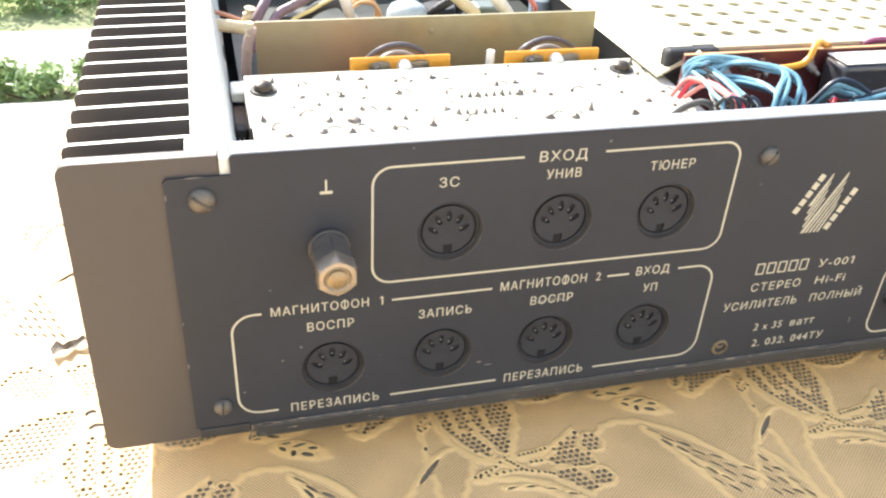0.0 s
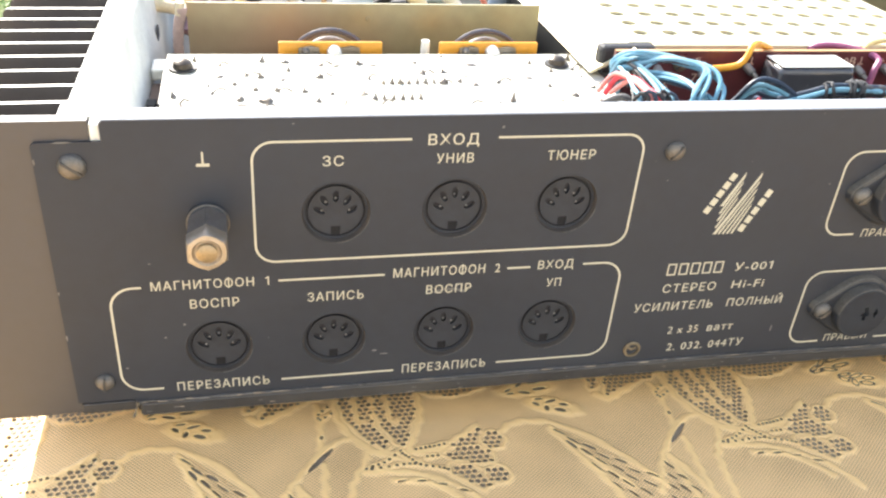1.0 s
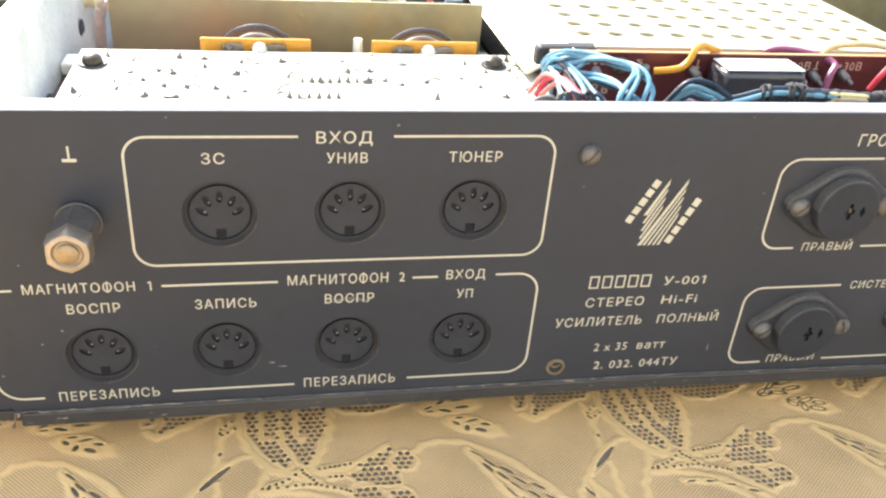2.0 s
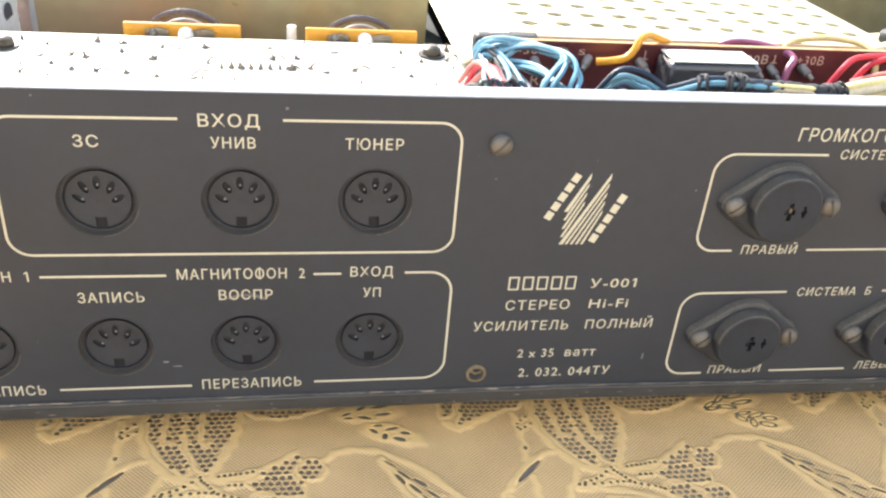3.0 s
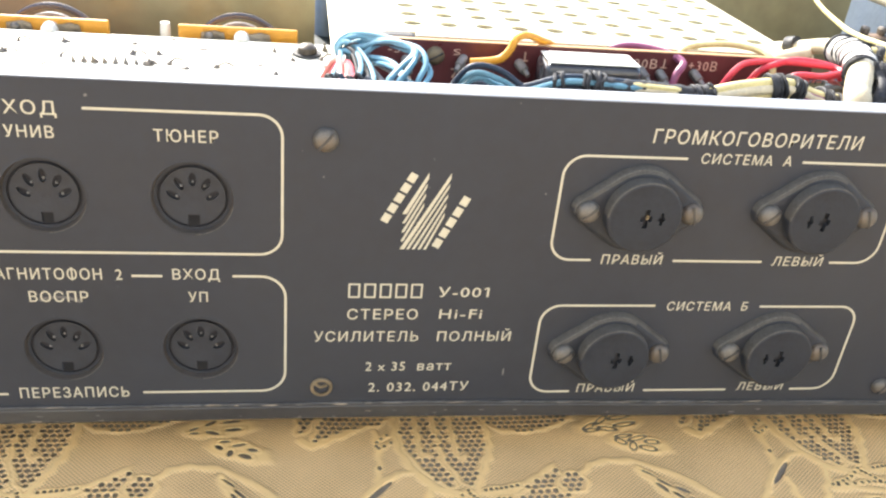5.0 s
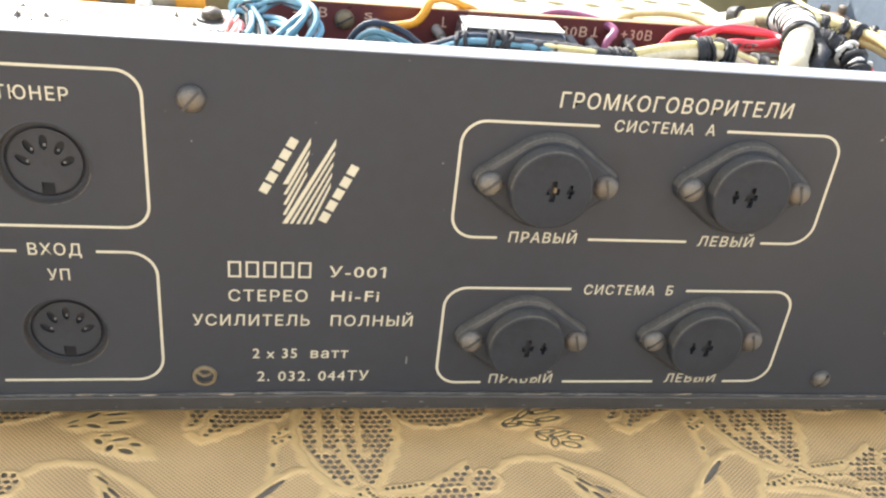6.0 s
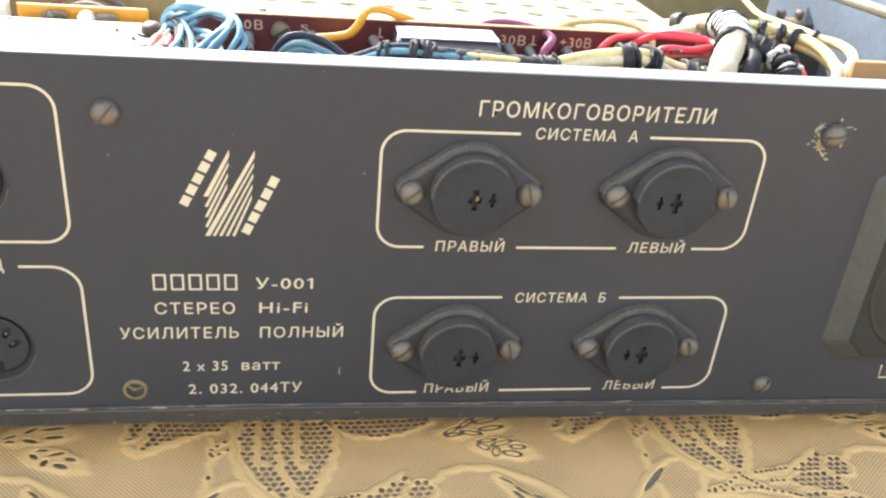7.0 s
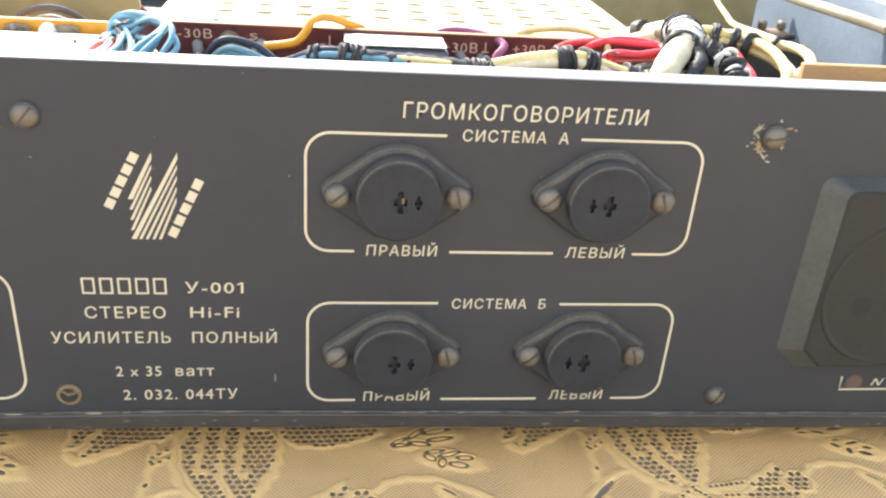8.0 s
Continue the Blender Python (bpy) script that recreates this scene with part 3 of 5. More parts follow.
part("shank", bm, SHANK, term, "black hexagonal shank")
bm = bmesh.new()
n6 = 36
rings = []
for rr, hh, hexed in ((4.9, 11.4, 0), (5.75, 11.7, 1), (5.75, 15.7, 1), (5.2, 16.5, 0.35), (3.9, 16.7, 0), (3.3, 16.1, 0), (0.0, 16.0, 0)):
    ring = []
    for k in range(n6 if rr else 1):
        a = 2 * math.pi * k / n6
        w = (a - radians(30)) % radians(60) - radians(30)
        hex_r = rr * math.cos(radians(30)) / math.cos(w)
        q = rr * (1 - hexed) * 0.95 + hex_r * hexed
        ring.append(bm.verts.new((29.2 + q * math.cos(a + radians(0)), -hh, 80.7 + q * math.sin(a + radians(0)))))
    rings.append(ring)
for a, b in zip(rings, rings[1:]):
    for k in range(n6):
        q = list(dict.fromkeys([a[k], a[(k + 1) % n6], b[(k + 1) % len(b)], b[k % len(b)]]))
        if len(q) > 2:
            bm.faces.new(q)
part("nut", bm, NICKEL, term, "worn nickel hexagonal nut", smooth=True)
part("washer", lathe([(5.2, 1.2), (5.6, 1.25), (5.7, 1.5), (5.6, 1.75), (5.2, 1.8)], (29.2, 0, 80.7)), SCREW, term, "tarnished washer", smooth=True)
part("stud", lathe([(2.6, 15.9), (2.6, 16.9), (2.1, 17.3), (0, 17.4)], (29.2, 0, 80.7)), BRASS, term, "brass stud end", smooth=True)


# one pale tone for dust and the light on upturned edges
DUST_LIT = mat("dust_and_edge_light", (0.092, 0.088, 0.080), 0.85, 0, 0.3, 220, 0.3, 1500, spec=0.1)
# paler grey for the highlights drawn along socket edges
EDGE_LIGHT = mat("grey_edge_highlight", (0.115, 0.111, 0.103), 0.8, 0, 0.4, 160, spec=0.1)
TIN = mat("dull_tin_contact", (0.26, 0.255, 0.24), 0.5, 0.3)
KEY_SHADE = mat("keyway_shade", (0.023, 0.023, 0.025), 0.9, spec=0.05)
BOTTOM = mat("dark_slot_floor", (0.037, 0.037, 0.040), 0.9, spec=0.05)
COLLAR = mat("dusty_socket_collar", (0.060, 0.053, 0.047), 0.7, 0, 0.2, 120, spec=0.2)
# five-pole round sockets, set back behind the panel
def din_socket(x, z):
    base = part("round_socket", plate(circle(0, 0, 10.6, 40), [circle(0, 0, 8.25, 40)], 1.1, 4.6), PLASTIC, amp, "black round five-pole socket", smooth=True)
    base.location = (x * K, 0.0003, z * K)
    spots = [(4.5, 0.2, 36), (3.1, 3.2, 62), (0.0, 4.4, 90), (-3.1, 3.2, 118), (-4.5, 0.2, 144)]
    turns = np.linspace(0, 2 * math.pi, 14, endpoint=False)
    pins = [[(cx + 1.75 * math.cos(t) * math.cos(radians(a)) - 0.85 * math.sin(t) * math.sin(radians(a)), cz + 1.75 * math.cos(t) * math.sin(radians(a)) + 0.85 * math.sin(t) * math.cos(radians(a))) for t in turns] for cx, cz, a in spots]
    rimc = [(7.55 * math.cos(radians(a)), 7.55 * math.sin(radians(a))) for a in range(-80, 261, 10)]
    rimc += [(-1.35, -4.9), (1.35, -4.9)]
    part("insert", plate(rimc, pins, 1.0, 2.4), PLASTIC, base, smooth=True)
    part("socket_back", lathe([(0, -1.9), (8.7, -1.9)], (0, 0, 0)), BOTTOM, base)
    part("groove_floor", lathe([(7.6, -1.7), (8.8, -1.7)], (0, 0, 0), seg=40), BOTTOM, base)
    # the key slot is shallow; its shade is put into a darker colour
    part("key_slot", boxed(-1.35, 1.35, 1.5, 1.7, -8.3, -4.9), KEY_SHADE, base)
    part("collar", lathe([(9.39, 0.28), (9.3, 0.22), (9.0, -1.05), (9.39, -1.09), (9.39, 0.28)], seg=44), COLLAR, base, smooth=True)
    # unseen closed can, added to stop light leaking out of the case
    part("light_shield", lathe([(10.7, -1.7), (10.7, -16), (0, -16)], (0, 0, 0)), BAKELITE, base)
    for cx, cz, a in spots:
        part("contact", lathe([(0, -0.3), (0.3, -0.45), (0.45, -1.6)], (cx - 0.9 * math.cos(radians(a)), 1.2, cz - 0.9 * math.sin(radians(a))), seg=8), TIN, base)
    return base


first = din_socket(*DIN[0])
for x, z in DIN[1:]:
    s = copy_thing(first, Matrix.Translation((x * K, 0.0003, z * K)))

# the collar shade of the opening: a thin rolled rim
for x, z in DIN:
    part("rolled_rim", lathe([(9.4, 0.1), (9.6, 0.14), (9.85, 0.02), (9.8, -0.1)], (x, 0, z), seg=40), PANEL, panel, smooth=True)
    # highlight on the lower right of the opening, laid on as a pale strip
    part("edge_highlight", tube([(x + 9.5 * math.cos(radians(a)), -0.1, z + 9.5 * math.sin(radians(a))) for a in range(-88, 0, 11)], 0.10, 5, step=0.9, lumps=1.0, seed=int(x + z)), EDGE_LIGHT, panel)


# two-pole loudspeaker sockets on lozenge flanges
def hull_outline(r, rs, half):
    """A lozenge round a large circle and two small ones at +-half."""
    a = math.acos((r - rs) / half)
    pts = [(r * math.cos(t), r * math.sin(t)) for t in np.linspace(a, math.pi - a, 14)]
    pts += [(-half + rs * math.cos(t), rs * math.sin(t)) for t in np.linspace(math.pi - a, math.pi + a, 12)]
    pts += [(r * math.cos(t), r * math.sin(t)) for t in np.linspace(math.pi + a, 2 * math.pi - a, 14)]
    pts += [(half + rs * math.cos(t), rs * math.sin(t)) for t in np.linspace(-a, a, 12)]
    return pts


def cross(cx, cz, w, h, aw, ah):
    w, h, aw, ah = w / 2, h / 2, aw / 2, ah / 2
    return [(cx - w, cz - h), (cx + w, cz - h), (cx + w, cz - ah), (cx + aw, cz - ah), (cx + aw, cz + ah), (cx + w, cz + ah), (cx + w, cz + h), (cx - w, cz + h), (cx - w, cz + ah), (cx - aw, cz + ah), (cx - aw, cz - ah), (cx - w, cz - ah)]


def lit_dusty_top(ob):
    """Rounded edges facing up and aside coloured paler for dust and light from above."""
    ob.data.materials.append(DUST_LIT)
    way = Vector((-0.3, 0, 1)).normalized()
    for q in ob.data.polygons:
        if q.normal.dot(way) > 0.3 and abs(q.normal.y) < 0.93:
            q.material_index = 1


HUBFACE = mat("bluish_black_hub", (0.0265, 0.0300, 0.0375), 0.6, 0, 0.25, 80, 0.2, 1500, spec=0.2, stain=(0.028, 0.032, 0.038), stain_amount=0.5)


def speaker_socket(x, z, mirror, tilt):
    bm = bmesh.new()
    rings = [[bm.verts.new((px, y, pz)) for px, pz in hull_outline(12.1 - inset, 3.9 - inset, 13.8)] for inset, y in ((0, 0.05), (0.12, -0.9), (0.4, -1.6), (0.9, -2.2), (1.5, -2.5), (2.1, -2.6))]
    for A, B in zip(rings, rings[1:]):
        for i in range(len(A)):
            bm.faces.new((A[i - 1], A[i], B[i], B[i - 1]))
    bm.faces.new(rings[-1])
    fl = part("loudspeaker_socket", bm, PLASTIC, amp, "dusty black two-pole loudspeaker socket on a lozenge flange", smooth=True)
    lit_dusty_top(fl)
    fl.location, fl.rotation_euler = (x * K, 0, z * K), (0, radians(tilt), 0)
    s = -1 if mirror else 1
    hub = plate(circle(0, 0, 9.1, 44), [cross(0.2 * s, 0, 1.3, 5.2, 3.0, 1.6), cross(4.3 * s, 0, 0.8, 3.4, 1.7, 1.1)], -6.3, -2.6)
    part("hub", hub, HUBFACE, fl)
    worn = [(px, pz) for px, pz in hull_outline(11.4, 3.2, 13.8)[3:22]]
    # highlights on the upper rims of flange and hub, as uneven pale strips
    part("edge_highlight", tube([(px, -1.95, pz) for px, pz in worn], 0.22, 6, step=0.9, lumps=0.9, seed=int(x)), EDGE_LIGHT, fl)
    part("edge_highlight", tube([(9.65 * math.cos(radians(a)), -6.0, 9.65 * math.sin(radians(a))) for a in range(60, 190, 12)], 0.17, 6, step=0.9, lumps=0.9, seed=int(x) + 1), EDGE_LIGHT, fl)
    ring = part("hub_rim", lathe([(9.1, 6.3), (9.45, 6.2), (9.7, 5.9), (9.8, 5.4), (9.8, 2.6)], seg=52), PLASTIC, fl, smooth=True)
    lit_dusty_top(ring)
    part("socket_back", boxed(-6, 6, -4.9, -4.8, -4, 4), BOTTOM, fl)
    if not mirror and z > 60:
        part("contact", boxed(0.9 * s - 0.35, 0.9 * s + 0.35, -5.5, -4.95, -0.75, 0.75, bevel=0.1), BUSH, fl, "dull brass contact")
    for sx in (-13.8, 13.8):
        w = lathe([(0, 1.9), (1.6, 1.75), (2.5, 1.25), (3.0, 0.4), (3.0, -0.2)], (sx, -2.6, 0))
        part("screw", w, SCREW, fl, "tarnished round-headed screw", smooth=True)
        sl = boxed(-2.5, 2.5, -4.56, -4.1, -0.3, 0.3)
        bmesh.ops.rotate(sl, cent=(0, 0, 0), matrix=Matrix.Rotation(radians(-40 if sx < 0 else -105), 3, "Y"), verts=sl.verts)
        bmesh.ops.translate(sl, vec=(sx, 0, 0), verts=sl.verts)
        part("slot", sl, PAINT_WORN, fl)
    return fl


for x, z, mirror in ((239.7, 81.6, False), (288.9, 81.6, True), (240.3, 38.0, False), (289.1, 38.1, True)):
    speaker_socket(x, z, mirror, 0)

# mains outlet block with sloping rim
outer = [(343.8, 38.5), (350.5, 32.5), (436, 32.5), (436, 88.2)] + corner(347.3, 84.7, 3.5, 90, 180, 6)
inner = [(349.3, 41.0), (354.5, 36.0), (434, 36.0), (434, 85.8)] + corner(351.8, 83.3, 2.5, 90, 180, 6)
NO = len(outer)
bm = bmesh.new()
rt = [bm.verts.new((x, -4.6, z)) for x, z in [(a + 0.85 * (c - a), b + 0.85 * (d - b)) for (a, b), (c, d) in zip(outer, inner)]]
ri = [bm.verts.new((x, -5.0, z)) for x, z in inner]
for i in range(NO):
    bm.faces.new((rt[i], rt[(i + 1) % NO], ri[(i + 1) % NO], ri[i]))
bm.faces.new(ri)
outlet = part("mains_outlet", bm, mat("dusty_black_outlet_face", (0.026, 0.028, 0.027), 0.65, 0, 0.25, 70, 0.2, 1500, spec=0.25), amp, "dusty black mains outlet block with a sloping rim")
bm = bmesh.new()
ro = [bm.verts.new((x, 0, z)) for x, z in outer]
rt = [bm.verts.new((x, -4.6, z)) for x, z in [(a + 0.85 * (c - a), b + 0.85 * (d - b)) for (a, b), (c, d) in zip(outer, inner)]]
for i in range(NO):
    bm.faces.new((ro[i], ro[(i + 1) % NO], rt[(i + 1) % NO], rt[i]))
# rim paler than the face: dust, plus light on the slope put into colour
part("rim", bm, LIT_DUSTY, outlet, "dust-grey sloping rim coloured paler for the light on it")
part("outlet_well", lathe([(21.4, 5.0), (21.0, 5.35), (20.4, 5.35), (19.8, 5.0)], (370.5, 0, 58), seg=64), MATS["dusty_black_outlet_face"], outlet, smooth=True)
# the shade inside the two pin holes, drawn as flat dark discs
for px in (361.0, 380.0):
    part("pin_hole_shade", lathe([(0, 5.1), (2.6, 5.1), (3.0, 4.98)], (px, 0, 54.3)), BOTTOM, outlet)
part("printed_dot", lathe([(0, 0.05), (2.4, 0.05)], (369.8, 0, 27.0)), mat("faded_red_print", (0.085, 0.058, 0.052), 0.6), panel)

# ---------------------------------------------------------------- inside: amplifier board with soldered pins
pcb = part("circuit_board", boxed(15.2, 172.0, 14, 108.5, 85.2, 87.0, bevel=0.3), BOARD, amp, "pale circuit board, solder side up")
pcb.location, pcb.rotation_euler = (-0.0012, -0.0016, 0.0004), (radians(1.4), 0, 0)
rnd = random.Random(11)
UPRIGHT = Euler((radians(-90), 0, 0)).to_matrix()
pin_me = []
for shape in ([(1.15, 0), (0.95, 0.3), (0.5, 0.8), (0.26, 1.3), (0.22, 2.5), (0, 2.6)], [(1.25, 0), (1.15, 0.4), (0.8, 0.9), (0.3, 1.2), (0.2, 1.7), (0, 1.8)], [(1.0, 0), (0.8, 0.6), (0.42, 1.5), (0.2, 2.7), (0, 2.9)], [(1.5, 0), (1.3, 0.3), (0.7, 0.6), (0, 0.7)]):
    pin0 = part("solder_joint", lathe(shape, (0, 0, 0), UPRIGHT, 9), SOLDER, pcb)
    pin_me.append(pin0.data)
    bpy.data.objects.remove(pin0)
comb = [(88.5 + 3.0 * i, 79.8) for i in range(7)] + [(83.8 + 3.1 * i, 66.3) for i in range(6)]
JOINTS = [(33, 97), (33, 87), (42, 88), (47, 86), (56, 100), (68, 97), (74, 97), (82, 98), (67, 86), (87, 97), (84, 84), (31, 72), (19, 70), (21, 63), (26, 57), (45, 75), (52, 74), (61, 73), (70, 71), (80, 71), (40, 67), (37, 59), (46, 57),
          (52, 57), (60, 58), (65, 65), (73, 59), (85, 61), (103, 99), (114, 106), (104, 89), (124, 97), (110, 80), (116, 81), (121, 78), (130, 80), (147, 98), (153, 90), (162, 92), (163, 85), (148, 76), (164, 75), (131, 64), (114, 59), (123, 58), (102, 61), (145, 58)]
spots = comb + JOINTS
while len(spots) < 84:
    x, y = rnd.uniform(19, 166), rnd.uniform(36, 104)
    if all((x - a) ** 2 + (y - b) ** 2 > 40 for a, b in spots):
        spots.append((x, y))
for i, (x, y) in enumerate(spots):
    ob = place("solder_joint", pin_me[2 if i < 13 else rnd.randrange(4)], SOLDER, pcb)
    s = 0.85 if i < 13 else rnd.uniform(0.6, 1.25)
    ob.location = (x * K, y * K, 87.0 * K)
    ob.scale = (s, s * rnd.uniform(0.7, 1.9), s * (1.0 if i < 13 else rnd.uniform(0.5, 1.15)))
    ob.rotation_euler = (rnd.uniform(-0.25, 0.14), rnd.uniform(-0.25, 0.14), rnd.uniform(0, 6.2))
for i in range(22):
    x, y = JOINTS[(i * 11) % len(JOINTS)]
    a, l = rnd.uniform(-0.6, 0.9), rnd.uniform(3.0, 7.0)
    part("clipped_lead", tube([(x, y, 87.2), (x + l * 0.5 * math.cos(a), y + l * 0.5 * math.sin(a), 88.6), (x + l * math.cos(a), y + l * math.sin(a), 87.4)], 0.36, 6), SOLDER, pcb)
part("solder_blob", lathe([(0, 1.6), (1.8, 1.2), (2.6, 0)], (48, 66, 87), Euler((radians(-90), 0, 0)).to_matrix(), 12), SOLDER, pcb, smooth=True)
for x, y in ((21, 94), (157.5, 97)):
    turn = Euler((radians(-90), 0, 0)).to_matrix()
    part("washer", lathe([(0, 0.7), (4.6, 0.7), (4.8, 0.2), (4.6, 0)], (x, y, 87.02), turn), DARK, pcb, smooth=True)
    part("board_screw", lathe([(0, 3.6), (1.9, 3.4), (3.1, 2.5), (3.3, 0.7)], (x, y, 87.1), turn), mat("blackened_screw", (0.09, 0.075, 0.06), 0.4, 0.6, 0.4, 260) if x < 50 else MATS["blackened_screw"], pcb, "tarnished board screw", smooth=True)

TABBY = mat("brownish_tarnished_tab", (0.27, 0.215, 0.15), 0.5, 0.4, 0.3, 220, 0.3, 1200, stain=(0.40, 0.37, 0.32), stain_amount=0.6)
HUB = mat("pale_smoky_ring", (0.32, 0.30, 0.31), 0.35)
# amber strips, spindle ends and clear wheels behind the board
for x0, x1, wx in ((54.5, 93.2, 74.0), (115.2, 154.6, 135.0)):
    st = part("terminal_strip", boxed(x0, x1, 108.8, 110.4, 78, 91.2, bevel=0.5), AMBER, amp, "amber phenolic strip")
    part("spindle", lathe([(0, 4.6), (1.7, 4.3), (2.5, 3.0), (2.7, 0)], (wx + 1, 108.8, 87.6)), WHITETAPE, st, "white spindle end", smooth=True)
    for dx in (-8.4, 6.6):
        tab = plate([(wx + dx - 4.2, 86.0), (wx + dx + 4.2, 85.4), (wx + dx + 3.4, 89.4), (wx + dx + 0.6, 90.0), (wx + dx - 3.6, 89.2)], [], 107.6, 108.75)
        bmesh.ops.bevel(tab, geom=tab.edges[:], offset=0.25, segments=1, affect="EDGES")
        part("spring_tab", tab, TABBY, st, "tarnished brownish spring tab")
    part("lug", lathe([(0, 1.4), (0.9, 1.2), (1.5, 0.5), (1.6, 0)], (wx - 9.6, 107.6, 88.0), seg=10), SOLDER, st, smooth=True)
    st.location = (-0.0015, -0.001, 0.0023)
    wh = part("wheel", lathe([(15.2, 1.0), (16.4, 1.2), (17.0, 0.6), (17.0, -0.8), (16.2, -1.2), (15.2, -1.0), (15.2, 1.0)], (wx, 116, 77.2), seg=48), CLEAR, amp, "smoky clear drive wheel", smooth=True)
    wh.location = (-0.0015, -0.0015, 0.0026)
    part("hub_ring", lathe([(10.6, 1.2), (11.4, 1.2), (11.4, -0.6), (10.6, -0.6), (10.6, 1.2)], (wx, 116, 79.6), seg=40), HUB, wh)
part("standoff", lathe([(0, 8.6), (1.6, 8.6), (1.9, 0)], (109, 112, 84.3), Euler((radians(-90), 0, 0)).to_matrix(), 12), WHITETAPE, amp)

# chromate partition plate
gp = part("partition_plate", plate([(20.4, 30), (159.1, 30), (159.1, 102.2), (20.4, 101.9)], [], 128.0, 129.4), GOLD, amp, "yellow chromate steel partition plate")
part("rivet", lathe([(0, 0.3), (0.9, 0.25), (1.2, 0)], (89, 127.9, 96.2), seg=12), GOLD, gp)
part("partition_plate", boxed(335, 424, 214.0, 215.6, 25, 108, bevel=0.3), GOLD, amp, "yellow chromate steel partition plate")

# perforated cover with sloping side flange
HX = [191.05 + 12.37 * i for i in range(11)]
HY = [99.2 + 12.29 * j for j in range(16)]
bm = plate([(181, 88), (323.5, 88), (323.5, 290), (181, 290)], [circle(x, y, 3.1, 18) for x in HX for y in HY], 0, 1.2)
for v in bm.verts:
    v.co = Vector((v.co.x, v.co.z, 100.6 - v.co.y))
cover = part("perforated_cover", bm, COVER, amp, "pale chromate cover punched with round holes")
part("side_flange", plate([(181.2, 100.6), (181.2, 99.3), (165.0, 91.2), (164.2, 92.1)], [], 80, 290), COVER, cover)
part("front_flange", boxed(190.8, 321, 84.5, 87.8, 98.8, 100.55, bevel=0.3), COVER, cover)
part("corner_cap", boxed(168.4, 190.6, 81.0, 87.9, 90.6, 100.9, bevel=1.6), TAPE, cover, "black corner piece")
part("cover_body", boxed(183, 321.5, 91.5, 288, 60, 92), DARK, cover)

# maroon rectifier board with its printed marks
mb = part("rectifier_board", boxed(169.5, 322, 71.0, 72.8, 70, 102.6, bevel=0.2), MAROON, amp, "maroon circuit board with printed voltages")
part("board_edge", boxed(169.6, 321.9, 71.05, 72.75, 102.65, 102.9), PHENOL, mb)
FADED = mat("faded_print", (0.62, 0.44, 0.34), 0.6)
for word, x0, x1, z0, cap in (("-30В", 180.6, 190.2, 98.4, 2.7), ("+30В", 257.0, 267.6, 97.4, 3.0), ("+30В", 278.4, 288.2, 97.5, 3.1), ("7", 200.6, 203.0, 91.2, 3.3), ("S", 200.9, 203.1, 98.6, 1.9), ("R6", 186.0, 192.0, 88.0, 3.6)):
    letters("lettering", word, x0, x1, z0, cap, 70.9, mb, FADED)
for gx in (223.7, 270.0):
    part("printed_mark", boxed(gx - 0.2, gx + 0.2, 70.85, 70.98, 98.0, 100.6), FADED, mb)
    part("printed_mark", boxed(gx - 1.1, gx + 1.1, 70.85, 70.98, 97.6, 98.0), FADED, mb)
screw(195.2, 70.9, 98.1, 2.9, 30, mb, BUSH)
# upright leads with tinned ends
TINNED = mat("dull_tinned_lead", (0.27, 0.255, 0.23), 0.45, 0.5, 0.3, 300, 0.4, 1200)
for x, z, lean in ((204.5, 98, -0.6), (221.5, 97.5, 0.5), (262, 97, 0.4), (268.5, 96.5, 0.4), (280, 97, 0.5), (186, 97, 0.2)):
    c = lathe([(0, 6.5), (0.8, 6.4), (1.0, 4.4), (1.5, 4.0), (1.6, 0.4), (1.0, -0.3)], (0, 0, 0), seg=12)
    ob = part("tinned_lug", c, TINNED, mb, smooth=True)
    ob.location, ob.rotation_euler = (x * K, 70.8 * K, z * K), (radians(28), 0, lean)
# dark capsule in front of the board
part("relay_case", boxed(226.8, 257.6, 55.5, 70.0, 84, 101.5, bevel=2.6, seg=4), CAPSULE, amp, "glossy black relay case", smooth=True)
# the white reflection on the glossy top, built as a pale plate
part("relay_top_glare", boxed(227.9, 256.5, 56.6, 68.9, 101.55, 102.0, bevel=0.2), ALU, amp, "pale plate standing for the white reflection on the relay")
part("component_tray", boxed(170, 330, 16, 69, 62, 78), DARK, amp)

# ---------------------------------------------------------------- wiring
def wire(points, r, material, label="", name="wire", parent=None, seg=8, lumps=0.0, seed=0):
    return part(name, tube(points, r, seg, lumps=lumps, seed=seed), material, parent or amp, label, smooth=True)


def jitter(points, amount, seed):
    g = random.Random(seed)
    return [(x + g.uniform(-1, 1) * amount, y + g.uniform(-1, 1) * amount, z + g.uniform(-1, 1) * amount) for x, y, z in points]


def cord_ring(centre, along, r, cord, parent, seed, material=TAPE):
    """A turn of cord round a bundle that runs in the direction along."""
    g = random.Random(seed)
    d = Vector(along).normalized()
    a = d.cross(Vector((0, 0, 1))).normalized()
    b = d.cross(a)
    pts = []
    for k in range(15):
        t = 2 * math.pi * k / 12
        pts.append(Vector(centre) + r * (1 + g.uniform(-0.05, 0.05)) * (math.cos(t) * a + math.sin(t) * b) + d * g.uniform(-0.5, 0.5))
    return wire(pts, cord, material, name="tie", parent=parent, seg=7, lumps=0.35, seed=seed)


